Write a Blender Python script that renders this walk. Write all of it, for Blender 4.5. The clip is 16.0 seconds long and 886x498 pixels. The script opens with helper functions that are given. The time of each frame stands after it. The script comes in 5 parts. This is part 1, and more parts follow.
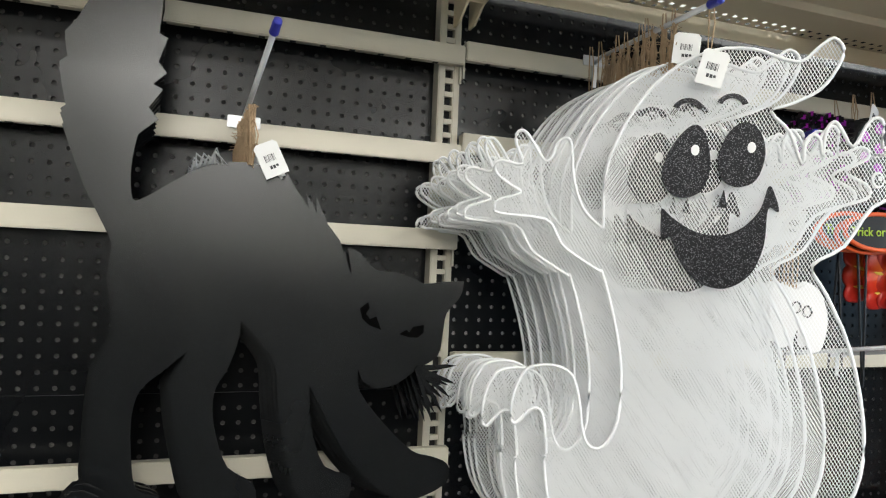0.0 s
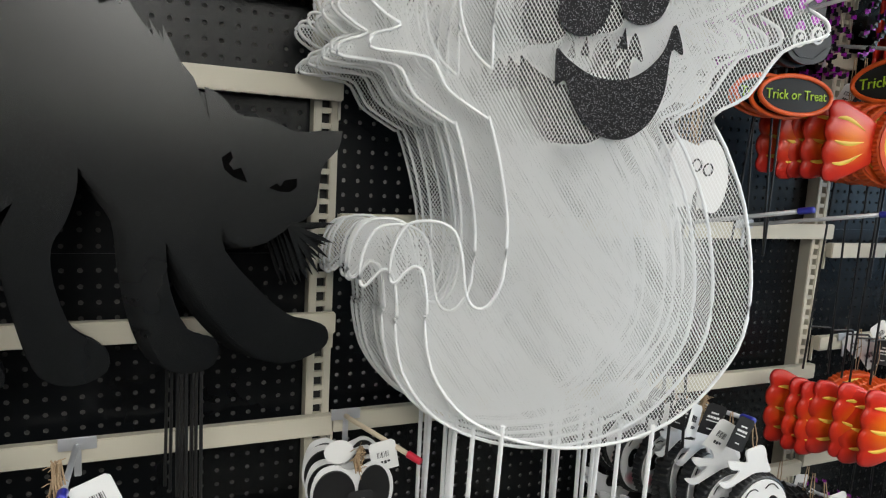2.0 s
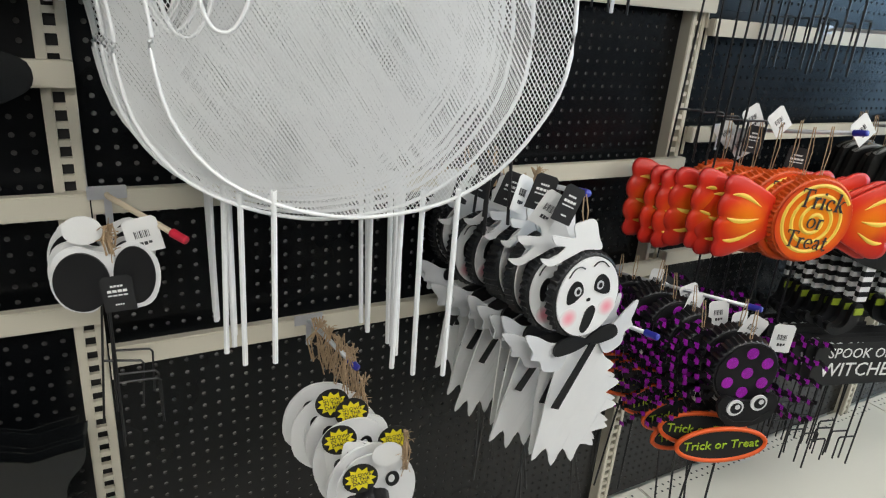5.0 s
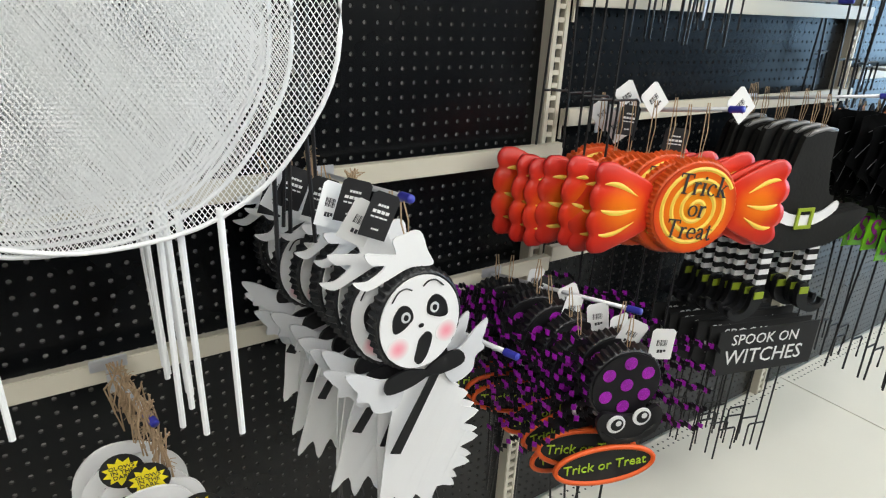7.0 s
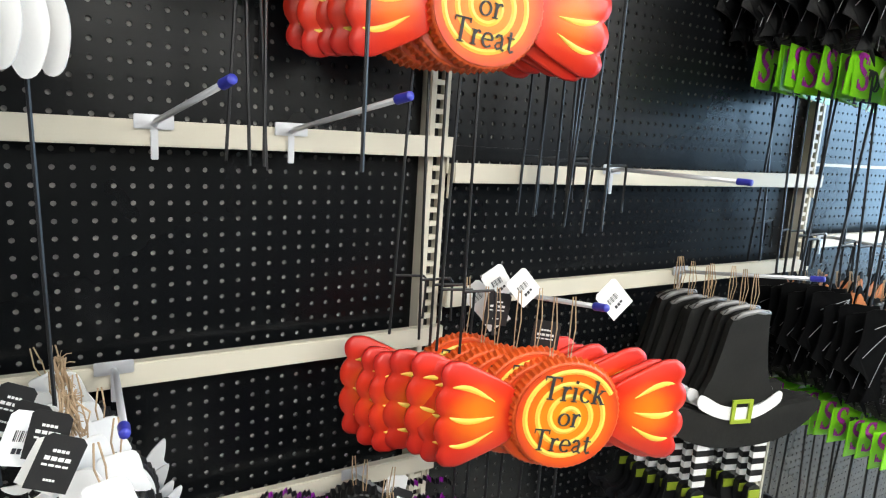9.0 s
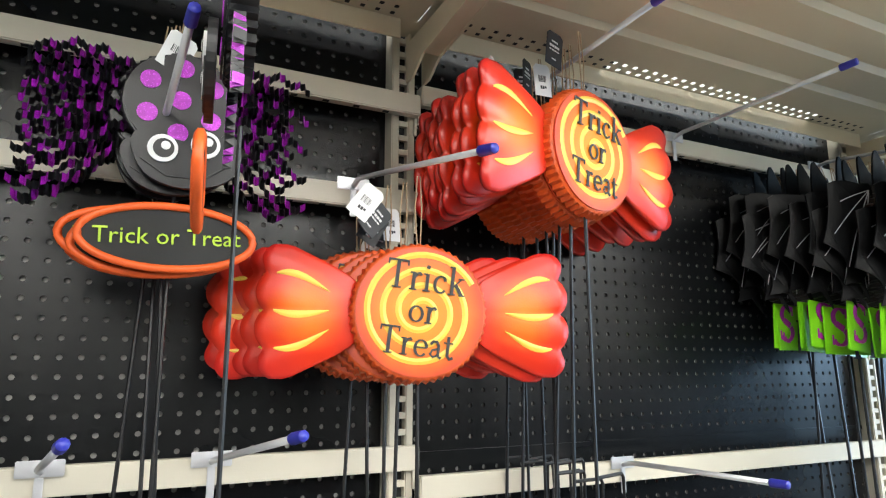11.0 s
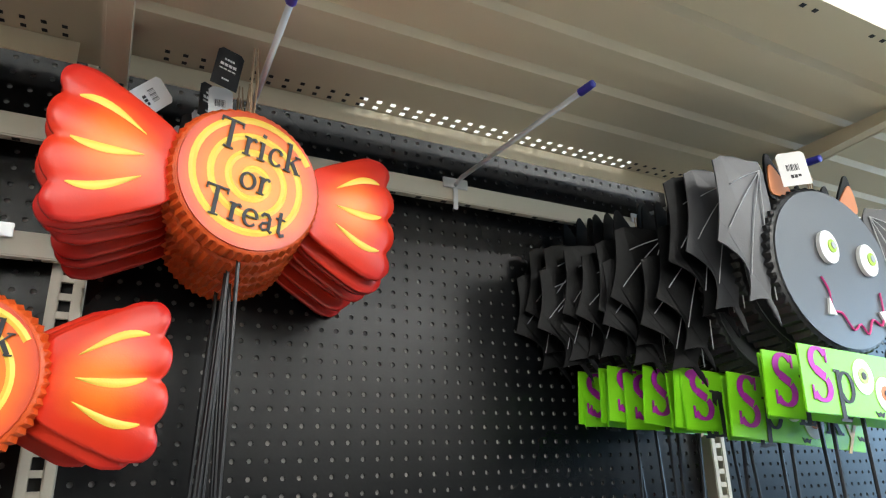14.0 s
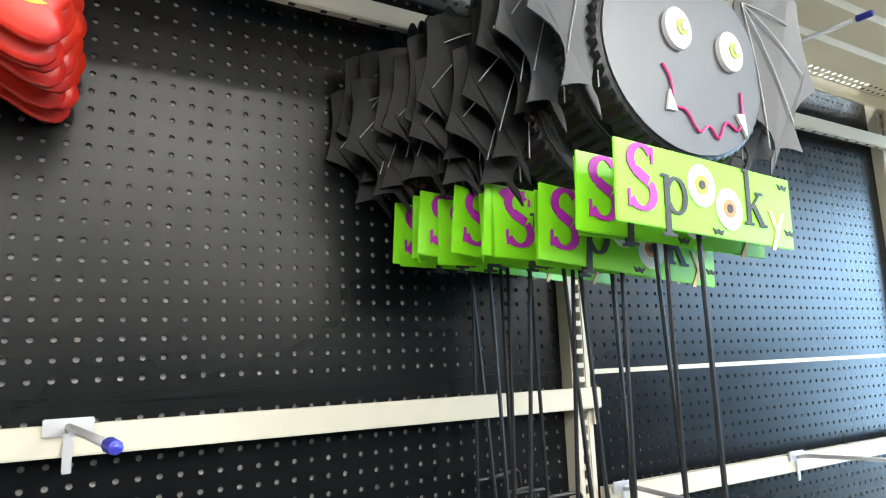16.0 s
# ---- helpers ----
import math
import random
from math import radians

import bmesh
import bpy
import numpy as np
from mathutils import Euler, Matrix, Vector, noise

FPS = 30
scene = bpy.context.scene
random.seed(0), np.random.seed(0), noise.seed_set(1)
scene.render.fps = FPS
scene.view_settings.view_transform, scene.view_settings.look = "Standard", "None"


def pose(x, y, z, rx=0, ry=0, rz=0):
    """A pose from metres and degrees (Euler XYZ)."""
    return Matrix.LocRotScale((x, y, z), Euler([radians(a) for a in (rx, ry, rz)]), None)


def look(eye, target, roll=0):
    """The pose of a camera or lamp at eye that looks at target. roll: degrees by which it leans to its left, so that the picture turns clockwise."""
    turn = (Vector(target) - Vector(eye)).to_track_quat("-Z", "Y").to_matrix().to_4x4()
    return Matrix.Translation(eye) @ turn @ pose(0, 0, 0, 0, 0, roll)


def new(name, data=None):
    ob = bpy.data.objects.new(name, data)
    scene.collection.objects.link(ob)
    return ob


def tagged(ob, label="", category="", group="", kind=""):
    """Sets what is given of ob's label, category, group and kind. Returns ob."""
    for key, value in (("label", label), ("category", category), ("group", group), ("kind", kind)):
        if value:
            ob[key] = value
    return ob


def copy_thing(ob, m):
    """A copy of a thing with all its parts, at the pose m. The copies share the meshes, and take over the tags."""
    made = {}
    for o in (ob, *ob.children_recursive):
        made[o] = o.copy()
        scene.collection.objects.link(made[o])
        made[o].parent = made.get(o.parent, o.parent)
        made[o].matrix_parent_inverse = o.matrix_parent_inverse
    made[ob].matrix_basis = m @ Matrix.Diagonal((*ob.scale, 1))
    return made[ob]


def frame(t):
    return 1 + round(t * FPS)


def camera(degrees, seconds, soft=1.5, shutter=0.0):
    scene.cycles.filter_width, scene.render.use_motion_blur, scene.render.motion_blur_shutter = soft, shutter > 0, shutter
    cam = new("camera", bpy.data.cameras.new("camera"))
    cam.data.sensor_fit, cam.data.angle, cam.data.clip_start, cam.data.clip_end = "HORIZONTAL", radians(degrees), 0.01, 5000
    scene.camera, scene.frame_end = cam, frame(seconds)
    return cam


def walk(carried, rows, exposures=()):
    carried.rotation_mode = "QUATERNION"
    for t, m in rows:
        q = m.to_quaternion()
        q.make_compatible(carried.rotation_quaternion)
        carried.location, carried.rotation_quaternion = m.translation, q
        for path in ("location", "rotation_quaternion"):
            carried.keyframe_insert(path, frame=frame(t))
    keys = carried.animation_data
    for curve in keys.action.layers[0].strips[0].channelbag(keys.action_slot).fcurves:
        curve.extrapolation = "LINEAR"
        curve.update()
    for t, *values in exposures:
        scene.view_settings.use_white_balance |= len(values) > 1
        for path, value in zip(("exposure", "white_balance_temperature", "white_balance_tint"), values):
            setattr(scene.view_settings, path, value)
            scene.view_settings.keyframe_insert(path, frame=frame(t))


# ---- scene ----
cam = camera(68.8, 16.0, 1.15)
EXPOSURES = [(0.0, 0.08), (0.5, -0.08), (1.5, -0.28), (3.0, -0.40), (4.2, -0.42), (6.5, -0.20), (7.0, -0.16), (8.0, 0.05), (9.5, 0.52), (10.2, 0.56), (12.5, 0.38), (14.0, 0.22), (15.0, 0.54), (16.0, 0.7)]
PATH = [
    (0, (-0.377, -1.164, 1.709), (0.257, 0.732, 1.758), 2.5),
    (0.5, (-0.352, -1.15, 1.7), (0.359, 0.719, 1.664), 2.5),
    (1, (-0.314, -1.143, 1.684), (0.447, 0.703, 1.556), 2.7),
    (1.5, (-0.276, -1.133, 1.671), (0.497, 0.7, 1.468), 2.9),
    (2, (-0.246, -1.121, 1.648), (0.54, 0.699, 1.381), 3.3),
    (2.5, (-0.204, -1.114, 1.624), (0.59, 0.688, 1.277), 3.9),
    (3, (-0.171, -1.093, 1.605), (0.677, 0.656, 1.132), 5.2),
    (3.5, (-0.128, -1.097, 1.581), (0.709, 0.625, 1.005), 4.5),
    (4, (-0.102, -1.083, 1.542), (0.765, 0.599, 0.894), 6.2),
    (4.2, (-0.08, -1.084, 1.524), (0.797, 0.585, 0.859), 6.1),
    (6.3, (0.174, -1.024, 1.475), (1.234, 0.509, 0.748), 3.6),
    (6.5, (0.195, -1.018, 1.476), (1.267, 0.505, 0.747), 3.6),
    (7, (0.265, -1.015, 1.48), (1.344, 0.5, 0.745), 3.1),
    (7.5, (0.362, -1.021, 1.497), (1.444, 0.519, 0.822), 2.7),
    (8, (0.465, -1.044, 1.529), (1.553, 0.541, 0.977), 3.2),
    (8.5, (0.547, -1.038, 1.543), (1.629, 0.574, 1.064), 5.8),
    (9, (0.617, -1.045, 1.566), (1.657, 0.623, 1.199), 3.7),
    (9.5, (0.676, -1.026, 1.608), (1.715, 0.674, 1.433), 2.8),
    (10, (0.728, -1.001, 1.653), (1.691, 0.751, 1.639), 2.7),
    (10.2, (0.748, -0.984, 1.664), (1.689, 0.779, 1.739), 2.2),
    (12.3, (0.986, -1.019, 1.657), (1.79, 0.706, 2.271), -2.7),
    (12.5, (1.019, -1.016, 1.659), (1.839, 0.697, 2.287), -2.7),
    (13, (1.116, -1.012, 1.667), (1.973, 0.676, 2.313), -1.2),
    (13.5, (1.21, -1.02, 1.657), (2.07, 0.661, 2.316), -0.6),
    (14, (1.289, -1.025, 1.647), (2.165, 0.659, 2.277), -1.3),
    (14.5, (1.37, -1.022, 1.627), (2.279, 0.66, 2.215), -2.4),
    (15, (1.458, -0.985, 1.628), (2.434, 0.686, 2.133), -0.8),
    (15.5, (1.563, -0.959, 1.593), (2.524, 0.728, 2.07), -0.4),
    (16, (1.632, -0.94, 1.565), (2.627, 0.763, 1.899), -2.1),
]
walk(cam, [(t, look(eye, target, roll)) for t, eye, target, roll in PATH], exposures=EXPOSURES)

# ---- light ----
world = bpy.data.worlds.new("world")
scene.world = world
world.use_nodes = True
world.node_tree.nodes["Background"].inputs[0].default_value = (0.8, 0.9, 1.0, 1)
world.node_tree.nodes["Background"].inputs[1].default_value = 0.25


def area(name, m, sx, sy, watts, colour):
    d = bpy.data.lights.new(name, "AREA")
    d.shape, d.size, d.size_y, d.energy, d.color = "RECTANGLE", sx, sy, watts, colour
    ob = new(name, d)
    ob.matrix_world = m
    return ob


CEIL = 4.2
LAMPS = [(-2.0, -1.5, 37), (2.6, -1.5, 47), (6.7, -1.5, 55), (-1.2, -4.4, 148), (5.2, -4.4, 223), (2.4, -5.6, 130), (2.4, -8.0, 110)]
LAMPS += [(x, y, w * share) for y, w in ((-7.4, 190), (-10.4, 190), (-13.2, 190)) for x, share in ((-1.4, 0.75), (6.2, 0.9))]
for x, y, watts in LAMPS:
    area("ceiling_lamp", pose(x, y, CEIL - 0.13), 2.4, 0.30, watts, (1.0, 0.985, 0.95))
# daylight through the shop front far down the aisle
area("shop_front_daylight", look((9.9, -3.4, 1.75), (0, -3.4, 1.75)), 5.0, 2.9, 430, (0.42, 0.70, 1.0))


# ---- materials ----
def mat(name, colour, rough=0.5, metal=0.0, var=0.12, scale=40.0, bump=0.15, spec=0.5, fine=400.0):
    """Principled surface whose tone varies at two scales, with a fine relief."""
    m = bpy.data.materials.new(name)
    m.use_nodes = True
    nt = m.node_tree
    b = nt.nodes["Principled BSDF"]
    b.inputs["Roughness"].default_value = rough
    b.inputs["Metallic"].default_value = metal
    b.inputs["Specular IOR Level"].default_value = spec
    co = nt.nodes.new("ShaderNodeTexCoord")
    n1, n2 = nt.nodes.new("ShaderNodeTexNoise"), nt.nodes.new("ShaderNodeTexNoise")
    n1.inputs["Scale"].default_value, n2.inputs["Scale"].default_value = scale * 0.25, fine
    n1.inputs["Detail"].default_value = 5
    for n in (n1, n2):
        nt.links.new(co.outputs["Object"], n.inputs["Vector"])
    mix = nt.nodes.new("ShaderNodeMix")
    mix.data_type = "RGBA"
    c = Vector(colour)
    mix.inputs["A"].default_value = (*(c * (1 - var)), 1)
    mix.inputs["B"].default_value = (*[min(1, v * (1 + var)) for v in c], 1)
    nt.links.new(n1.outputs["Fac"], mix.inputs["Factor"])
    nt.links.new(mix.outputs["Result"], b.inputs["Base Color"])
    ramp = nt.nodes.new("ShaderNodeMapRange")
    ramp.inputs["To Min"].default_value, ramp.inputs["To Max"].default_value = max(0.03, rough - 0.08), min(1, rough + 0.1)
    nt.links.new(n1.outputs["Fac"], ramp.inputs["Value"])
    nt.links.new(ramp.outputs["Result"], b.inputs["Roughness"])
    if bump:
        bp = nt.nodes.new("ShaderNodeBump")
        bp.inputs["Strength"].default_value, bp.inputs["Distance"].default_value = bump, 0.001
        nt.links.new(n2.outputs["Fac"], bp.inputs["Height"])
        nt.links.new(bp.outputs["Normal"], b.inputs["Normal"])
    return m


def printed(name, axis, stops, rough=0.35, radial=False, scale=(1, 1, 1)):
    """Airbrushed print: a colour ramp along one axis of the thing, or outward from its middle."""
    m = mat(name, (0.5, 0.5, 0.5), rough, bump=0.08)
    nt = m.node_tree
    b = nt.nodes["Principled BSDF"]
    co = nt.nodes.new("ShaderNodeTexCoord")
    mp = nt.nodes.new("ShaderNodeMapping")
    mp.inputs["Scale"].default_value = scale
    nt.links.new(co.outputs["Object"], mp.inputs["Vector"])
    if radial:
        ln = nt.nodes.new("ShaderNodeVectorMath")
        ln.operation = "LENGTH"
        nt.links.new(mp.outputs["Vector"], ln.inputs[0])
        out = ln.outputs["Value"]
    else:
        sp = nt.nodes.new("ShaderNodeSeparateXYZ")
        nt.links.new(mp.outputs["Vector"], sp.inputs[0])
        out = sp.outputs[axis]
    nz = nt.nodes.new("ShaderNodeTexNoise")
    nz.inputs["Scale"].default_value = 30
    nt.links.new(co.outputs["Object"], nz.inputs["Vector"])
    ad = nt.nodes.new("ShaderNodeMath")
    ad.operation = "MULTIPLY_ADD"
    ad.inputs[1].default_value = 0.16
    nt.links.new(nz.outputs["Fac"], ad.inputs[0])
    nt.links.new(out, ad.inputs[2])
    rp = nt.nodes.new("ShaderNodeValToRGB")
    while len(rp.color_ramp.elements) < len(stops):
        rp.color_ramp.elements.new(0.5)
    for e, (p, c) in zip(rp.color_ramp.elements, stops):
        e.position, e.color = p, (*c, 1)
    nt.links.new(ad.outputs[0], rp.inputs["Fac"])
    nt.links.new(rp.outputs["Color"], b.inputs["Base Color"])
    return m


M_BOARD = mat("pegboard_black", (0.0032, 0.0038, 0.0046), 0.265, var=0.35, scale=6, bump=0.12, fine=150, spec=0.31)
M_HOLE = mat("pegboard_core", (0.07, 0.067, 0.064), 0.8, bump=0.3)
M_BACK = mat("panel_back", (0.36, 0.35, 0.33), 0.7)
# same backing, darkened to paint the dimmer holes of the first bay
M_BACK_SHADED = mat("panel_back_shaded", (0.10, 0.098, 0.092), 0.7)
M_CREAM = mat("cream_steel", (0.60, 0.56, 0.46), 0.38, var=0.08, scale=12, bump=0.12)
M_SHELF = mat("shelf_steel", (0.70, 0.61, 0.44), 0.42, var=0.10, scale=8, bump=0.15)
# near-black that stands for the shade inside slots and holes
M_SHADE = mat("hole_shade", (0.012, 0.012, 0.012), 0.7)
M_DECK = mat("deck_steel", (0.78, 0.75, 0.66), 0.4, var=0.06, scale=10, bump=0.15)
M_FLOOR = mat("floor_vinyl", (0.66, 0.64, 0.58), 0.3, var=0.08, scale=6)
M_WALLP = mat("wall_paint", (0.72, 0.72, 0.70), 0.7, var=0.05)
M_CEIL = mat("ceiling_tile", (0.78, 0.78, 0.76), 0.9, var=0.04)
M_STEEL = mat("zinc_rod", (0.62, 0.63, 0.66), 0.36, metal=0.6, var=0.06)
M_BLUE = mat("blue_vinyl", (0.03, 0.035, 0.33), 0.3)
M_REDV = mat("red_vinyl", (0.62, 0.02, 0.05), 0.3)
M_ROD = mat("black_rod", (0.010, 0.010, 0.011), 0.4, bump=0.2)
M_WHITEW = mat("white_wire", (0.87, 0.88, 0.89), 0.4, var=0.05)
M_MESHW = mat("white_mesh", (0.90, 0.91, 0.92), 0.5, var=0.06)
M_GLIT = mat("black_glitter", (0.010, 0.010, 0.012), 0.5, var=0.4, scale=200, bump=0.4, fine=600, spec=0.2)
M_PURP = mat("purple_glitter", (0.36, 0.014, 0.42), 0.30, var=0.5, scale=300, bump=0.6, fine=700)


def flecks(m, colour, share, scale):
    """Sprinkles bright glitter grains over a material."""
    nt = m.node_tree
    b = nt.nodes["Principled BSDF"]
    old = b.inputs["Base Color"].links[0].from_socket
    co, vo = nt.nodes.new("ShaderNodeTexCoord"), nt.nodes.new("ShaderNodeTexVoronoi")
    vo.inputs["Scale"].default_value = scale
    nt.links.new(co.outputs["Object"], vo.inputs["Vector"])
    sp, gt = nt.nodes.new("ShaderNodeSeparateColor"), nt.nodes.new("ShaderNodeMath")
    gt.operation = "GREATER_THAN"
    gt.inputs[1].default_value = 1 - share
    nt.links.new(vo.outputs["Color"], sp.inputs[0])
    nt.links.new(sp.outputs[0], gt.inputs[0])
    mx = nt.nodes.new("ShaderNodeMix")
    mx.data_type = "RGBA"
    mx.inputs["B"].default_value = (*colour, 1)
    nt.links.new(gt.outputs[0], mx.inputs["Factor"])
    nt.links.new(old, mx.inputs["A"])
    nt.links.new(mx.outputs["Result"], b.inputs["Base Color"])
    nt.links.new(gt.outputs[0], b.inputs["Metallic"])


flecks(M_GLIT, (0.22, 0.22, 0.24), 0.10, 1100)
flecks(M_PURP, (0.60, 0.08, 0.70), 0.14, 800)
M_CAT = mat("cat_black", (0.0048, 0.0056, 0.0062), 0.235, var=0.18, scale=12, bump=0.03, fine=700, spec=0.75)
M_EYE_SHADE = mat("cutout_shade", (0.001, 0.001, 0.001), 0.9, spec=0.05)
M_TWINE = mat("jute_twine", (0.44, 0.31, 0.19), 0.95, var=0.35, scale=300, bump=0.9, fine=1500)
M_TAGW = mat("tag_white", (0.80, 0.80, 0.79), 0.6, var=0.04)
M_TAGB = mat("tag_black", (0.015, 0.015, 0.016), 0.5)
M_INK = mat("ink", (0.03, 0.03, 0.035), 0.6)
M_WHITE = mat("white_enamel", (0.80, 0.80, 0.80), 0.42, var=0.05, scale=20)
M_GREYW = mat("grey_white_felt", (0.62, 0.63, 0.65), 0.7, var=0.12, scale=50)
M_BLACK = mat("black_enamel", (0.007, 0.007, 0.008), 0.42, var=0.2)
M_CRIMP = mat("crimped_black", (0.010, 0.0105, 0.012), 0.36, var=0.25, scale=60)
M_YEL = mat("yellow_stripe", (0.95, 0.62, 0.09), 0.4, var=0.12, scale=80)
M_DISC = printed("candy_face", 0, [(0.0, (0.92, 0.33, 0.008)), (0.6, (0.86, 0.20, 0.008)), (0.8, (0.76, 0.10, 0.01)), (0.95, (0.55, 0.03, 0.02)), (1.0, (0.5, 0.02, 0.02))], radial=True, scale=(9.6, 0, 9.6))
M_RIM = mat("candy_rim", (0.62, 0.082, 0.010), 0.42, var=0.5, scale=200, bump=0.3)
M_WING = printed("candy_wing", 0, [(0.0, (0.92, 0.27, 0.008)), (0.27, (0.88, 0.17, 0.008)), (0.54, (0.70, 0.034, 0.008)), (1.0, (0.46, 0.009, 0.012))], radial=True, scale=(9, 0, 8.5))
M_ORANGE = mat("orange_rim", (0.78, 0.11, 0.015), 0.45)
M_CHALK = mat("chalk_black", (0.012, 0.0125, 0.0125), 0.7, var=0.3, scale=30)
M_LIME = mat("lime_paint", (0.42, 0.60, 0.03), 0.55, var=0.2, scale=200)
M_ROUGE = printed("rouge", 0, [(0.0, (0.85, 0.24, 0.32)), (0.45, (0.84, 0.40, 0.46)), (1.0, (0.80, 0.79, 0.78))], radial=True, scale=(56, 0, 56))
M_GREEN = mat("green_card", (0.22, 0.66, 0.015), 0.32, var=0.12, scale=30)
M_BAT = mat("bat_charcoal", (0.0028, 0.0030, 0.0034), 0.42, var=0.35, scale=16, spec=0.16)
# lit copy of the wing black: sheen on the front bats put into colour
M_BAT_LIT = mat("bat_wing_lit", (0.045, 0.047, 0.052), 0.40, var=0.45, scale=26, spec=0.4)
M_PEACH = mat("peach_ink", (0.78, 0.52, 0.24), 0.5, var=0.1)
M_BATF = mat("bat_face", (0.075, 0.078, 0.085), 0.34, var=0.12, scale=20, spec=0.6)
M_VEIN = mat("silver_paint", (0.36, 0.37, 0.39), 0.45)
M_EAR = mat("ear_orange", (0.60, 0.20, 0.06), 0.5)
M_IRIS = mat("iris_green", (0.35, 0.55, 0.02), 0.3)
M_HOTP = mat("pink_wire", (0.62, 0.03, 0.20), 0.4)
M_MAG = mat("magenta_ink", (0.42, 0.015, 0.38), 0.5, var=0.3, scale=300)
M_HAT = mat("hat_black", (0.012, 0.012, 0.011), 0.55, var=0.7, scale=60, bump=0.5, fine=120, spec=0.3)
M_BUCK = mat("buckle_green", (0.30, 0.40, 0.03), 0.4)
M_BURST = mat("yellow_burst", (0.88, 0.74, 0.02), 0.5)


# ---- building helpers ----
def to_mesh(name, bm, material):
    me = bpy.data.meshes.new(name)
    bmesh.ops.recalc_face_normals(bm, faces=bm.faces)
    bm.to_mesh(me)
    bm.free()
    me.materials.append(material)
    return me


def part(name, bm, material, parent=None, label="", smooth=False):
    me = bm if isinstance(bm, bpy.types.Mesh) else to_mesh(name, bm, material)
    if isinstance(bm, bpy.types.Mesh) and not me.materials:
        me.materials.append(material)
    if smooth:
        me.shade_smooth()
    ob = new(name, me)
    if parent is not None:
        ob.parent = parent
    return tagged(ob, label)


def thing(name, m, label, category, group=""):
    ob = new(name)
    ob.empty_display_size = 0.03
    ob.matrix_world = m
    return tagged(ob, label, category, group)


def spline(pts, steps=4, closed=True):
    """Catmull-Rom curve through 2D points."""
    n, out = len(pts), []
    for i in range(n if closed else n - 1):
        p = [Vector(pts[(i + k) % n] if closed else pts[min(max(i + k, 0), n - 1)]) for k in (-1, 0, 1, 2)]
        for s in range(steps):
            t = s / steps
            out.append(0.5 * (2 * p[1] + (p[2] - p[0]) * t + (2 * p[0] - 5 * p[1] + 4 * p[2] - p[3]) * t * t + (3 * p[1] - p[0] - 3 * p[2] + p[3]) * t ** 3))
    if not closed:
        out.append(Vector(pts[-1]))
    return out


def slab(pts, y0, y1, bm=None):
    """A plate with the outline pts (x, z) between the depths y0 (front) and y1."""
    bm = bm or bmesh.new()
    a = [bm.verts.new((p[0], y0, p[1])) for p in pts]
    b = [bm.verts.new((p[0], y1, p[1])) for p in pts]
    bm.faces.new(a)
    bm.faces.new(b[::-1])
    for i in range(len(pts)):
        j = (i + 1) % len(pts)
        bm.faces.new((a[j], a[i], b[i], b[j]))
    return bm


def tube(path, r, sides=6, bm=None, closed=False, taper=1.0):
    bm = bm or bmesh.new()
    pts = [Vector(p) for p in path]
    rings, n = [], len(pts)
    for i, p in enumerate(pts):
        if closed:
            d = pts[(i + 1) % n] - pts[i - 1]
        else:
            d = pts[min(i + 1, n - 1)] - pts[max(i - 1, 0)]
        q = d.to_track_quat("Z", "Y")
        rr = r * (1 + (taper - 1) * i / max(1, n - 1))
        rings.append([bm.verts.new(p + q @ Vector((rr * math.cos(2 * math.pi * k / sides), rr * math.sin(2 * math.pi * k / sides), 0))) for k in range(sides)])
    for i in range(n if closed else n - 1):
        a, b = rings[i], rings[(i + 1) % n]
        shift = 0
        if closed and i == n - 1:
            shift = min(range(sides), key=lambda s: (a[0].co - b[s].co).length)
        for k in range(sides):
            bm.faces.new((a[k], a[(k + 1) % sides], b[(k + 1 + shift) % sides], b[(k + shift) % sides]))
    if not closed:
        bm.faces.new(rings[0][::-1])
        bm.faces.new(rings[-1])
    return bm


def box(x0, x1, y0, y1, z0, z1, bm=None, bevel=0.0):
    own = bmesh.new()
    bmesh.ops.create_cube(own, size=1, matrix=Matrix.LocRotScale(((x0 + x1) / 2, (y0 + y1) / 2, (z0 + z1) / 2), None, (x1 - x0, y1 - y0, z1 - z0)))
    if bevel:
        bmesh.ops.bevel(own, geom=own.edges[:], offset=bevel, segments=2, affect="EDGES")
    if bm is None:
        return own
    me = bpy.data.meshes.new("piece")
    own.to_mesh(me)
    own.free()
    bm.from_mesh(me)
    bpy.data.meshes.remove(me)
    return bm


def ellipse(cx, cz, rx, rz, n=28, a0=0.0):
    return [(cx + rx * math.cos(a0 + 2 * math.pi * i / n), cz + rz * math.sin(a0 + 2 * math.pi * i / n)) for i in range(n)]


def crimped(cx, cz, rx, rz, y0, y1, teeth=44, depth=0.035, back=True):
    """A pressed disc with a crimped edge, like a bottle cap; open shell with a thin front."""
    bm = bmesh.new()
    n = teeth * 2
    rings = []
    for y, amp, grow in ((y0, 0.0, 0.955), (y0 + 0.002, 0.3, 0.985), (y0 + 0.006, 1.0, 1.0), (y1, 1.0, 1.03)):
        ring = []
        for i in range(n):
            a = 2 * math.pi * i / n
            k = grow * (1 + depth * amp * (0.5 if i % 2 else -0.5))
            ring.append(bm.verts.new((cx + rx * k * math.cos(a), y, cz + rz * k * math.sin(a))))
        rings.append(ring)
    for a, b in zip(rings, rings[1:]):
        for i in range(n):
            bm.faces.new((a[i], a[(i + 1) % n], b[(i + 1) % n], b[i]))
    bm.faces.new(rings[0][::-1])
    if back:
        bm.faces.new(rings[-1])
    return bm


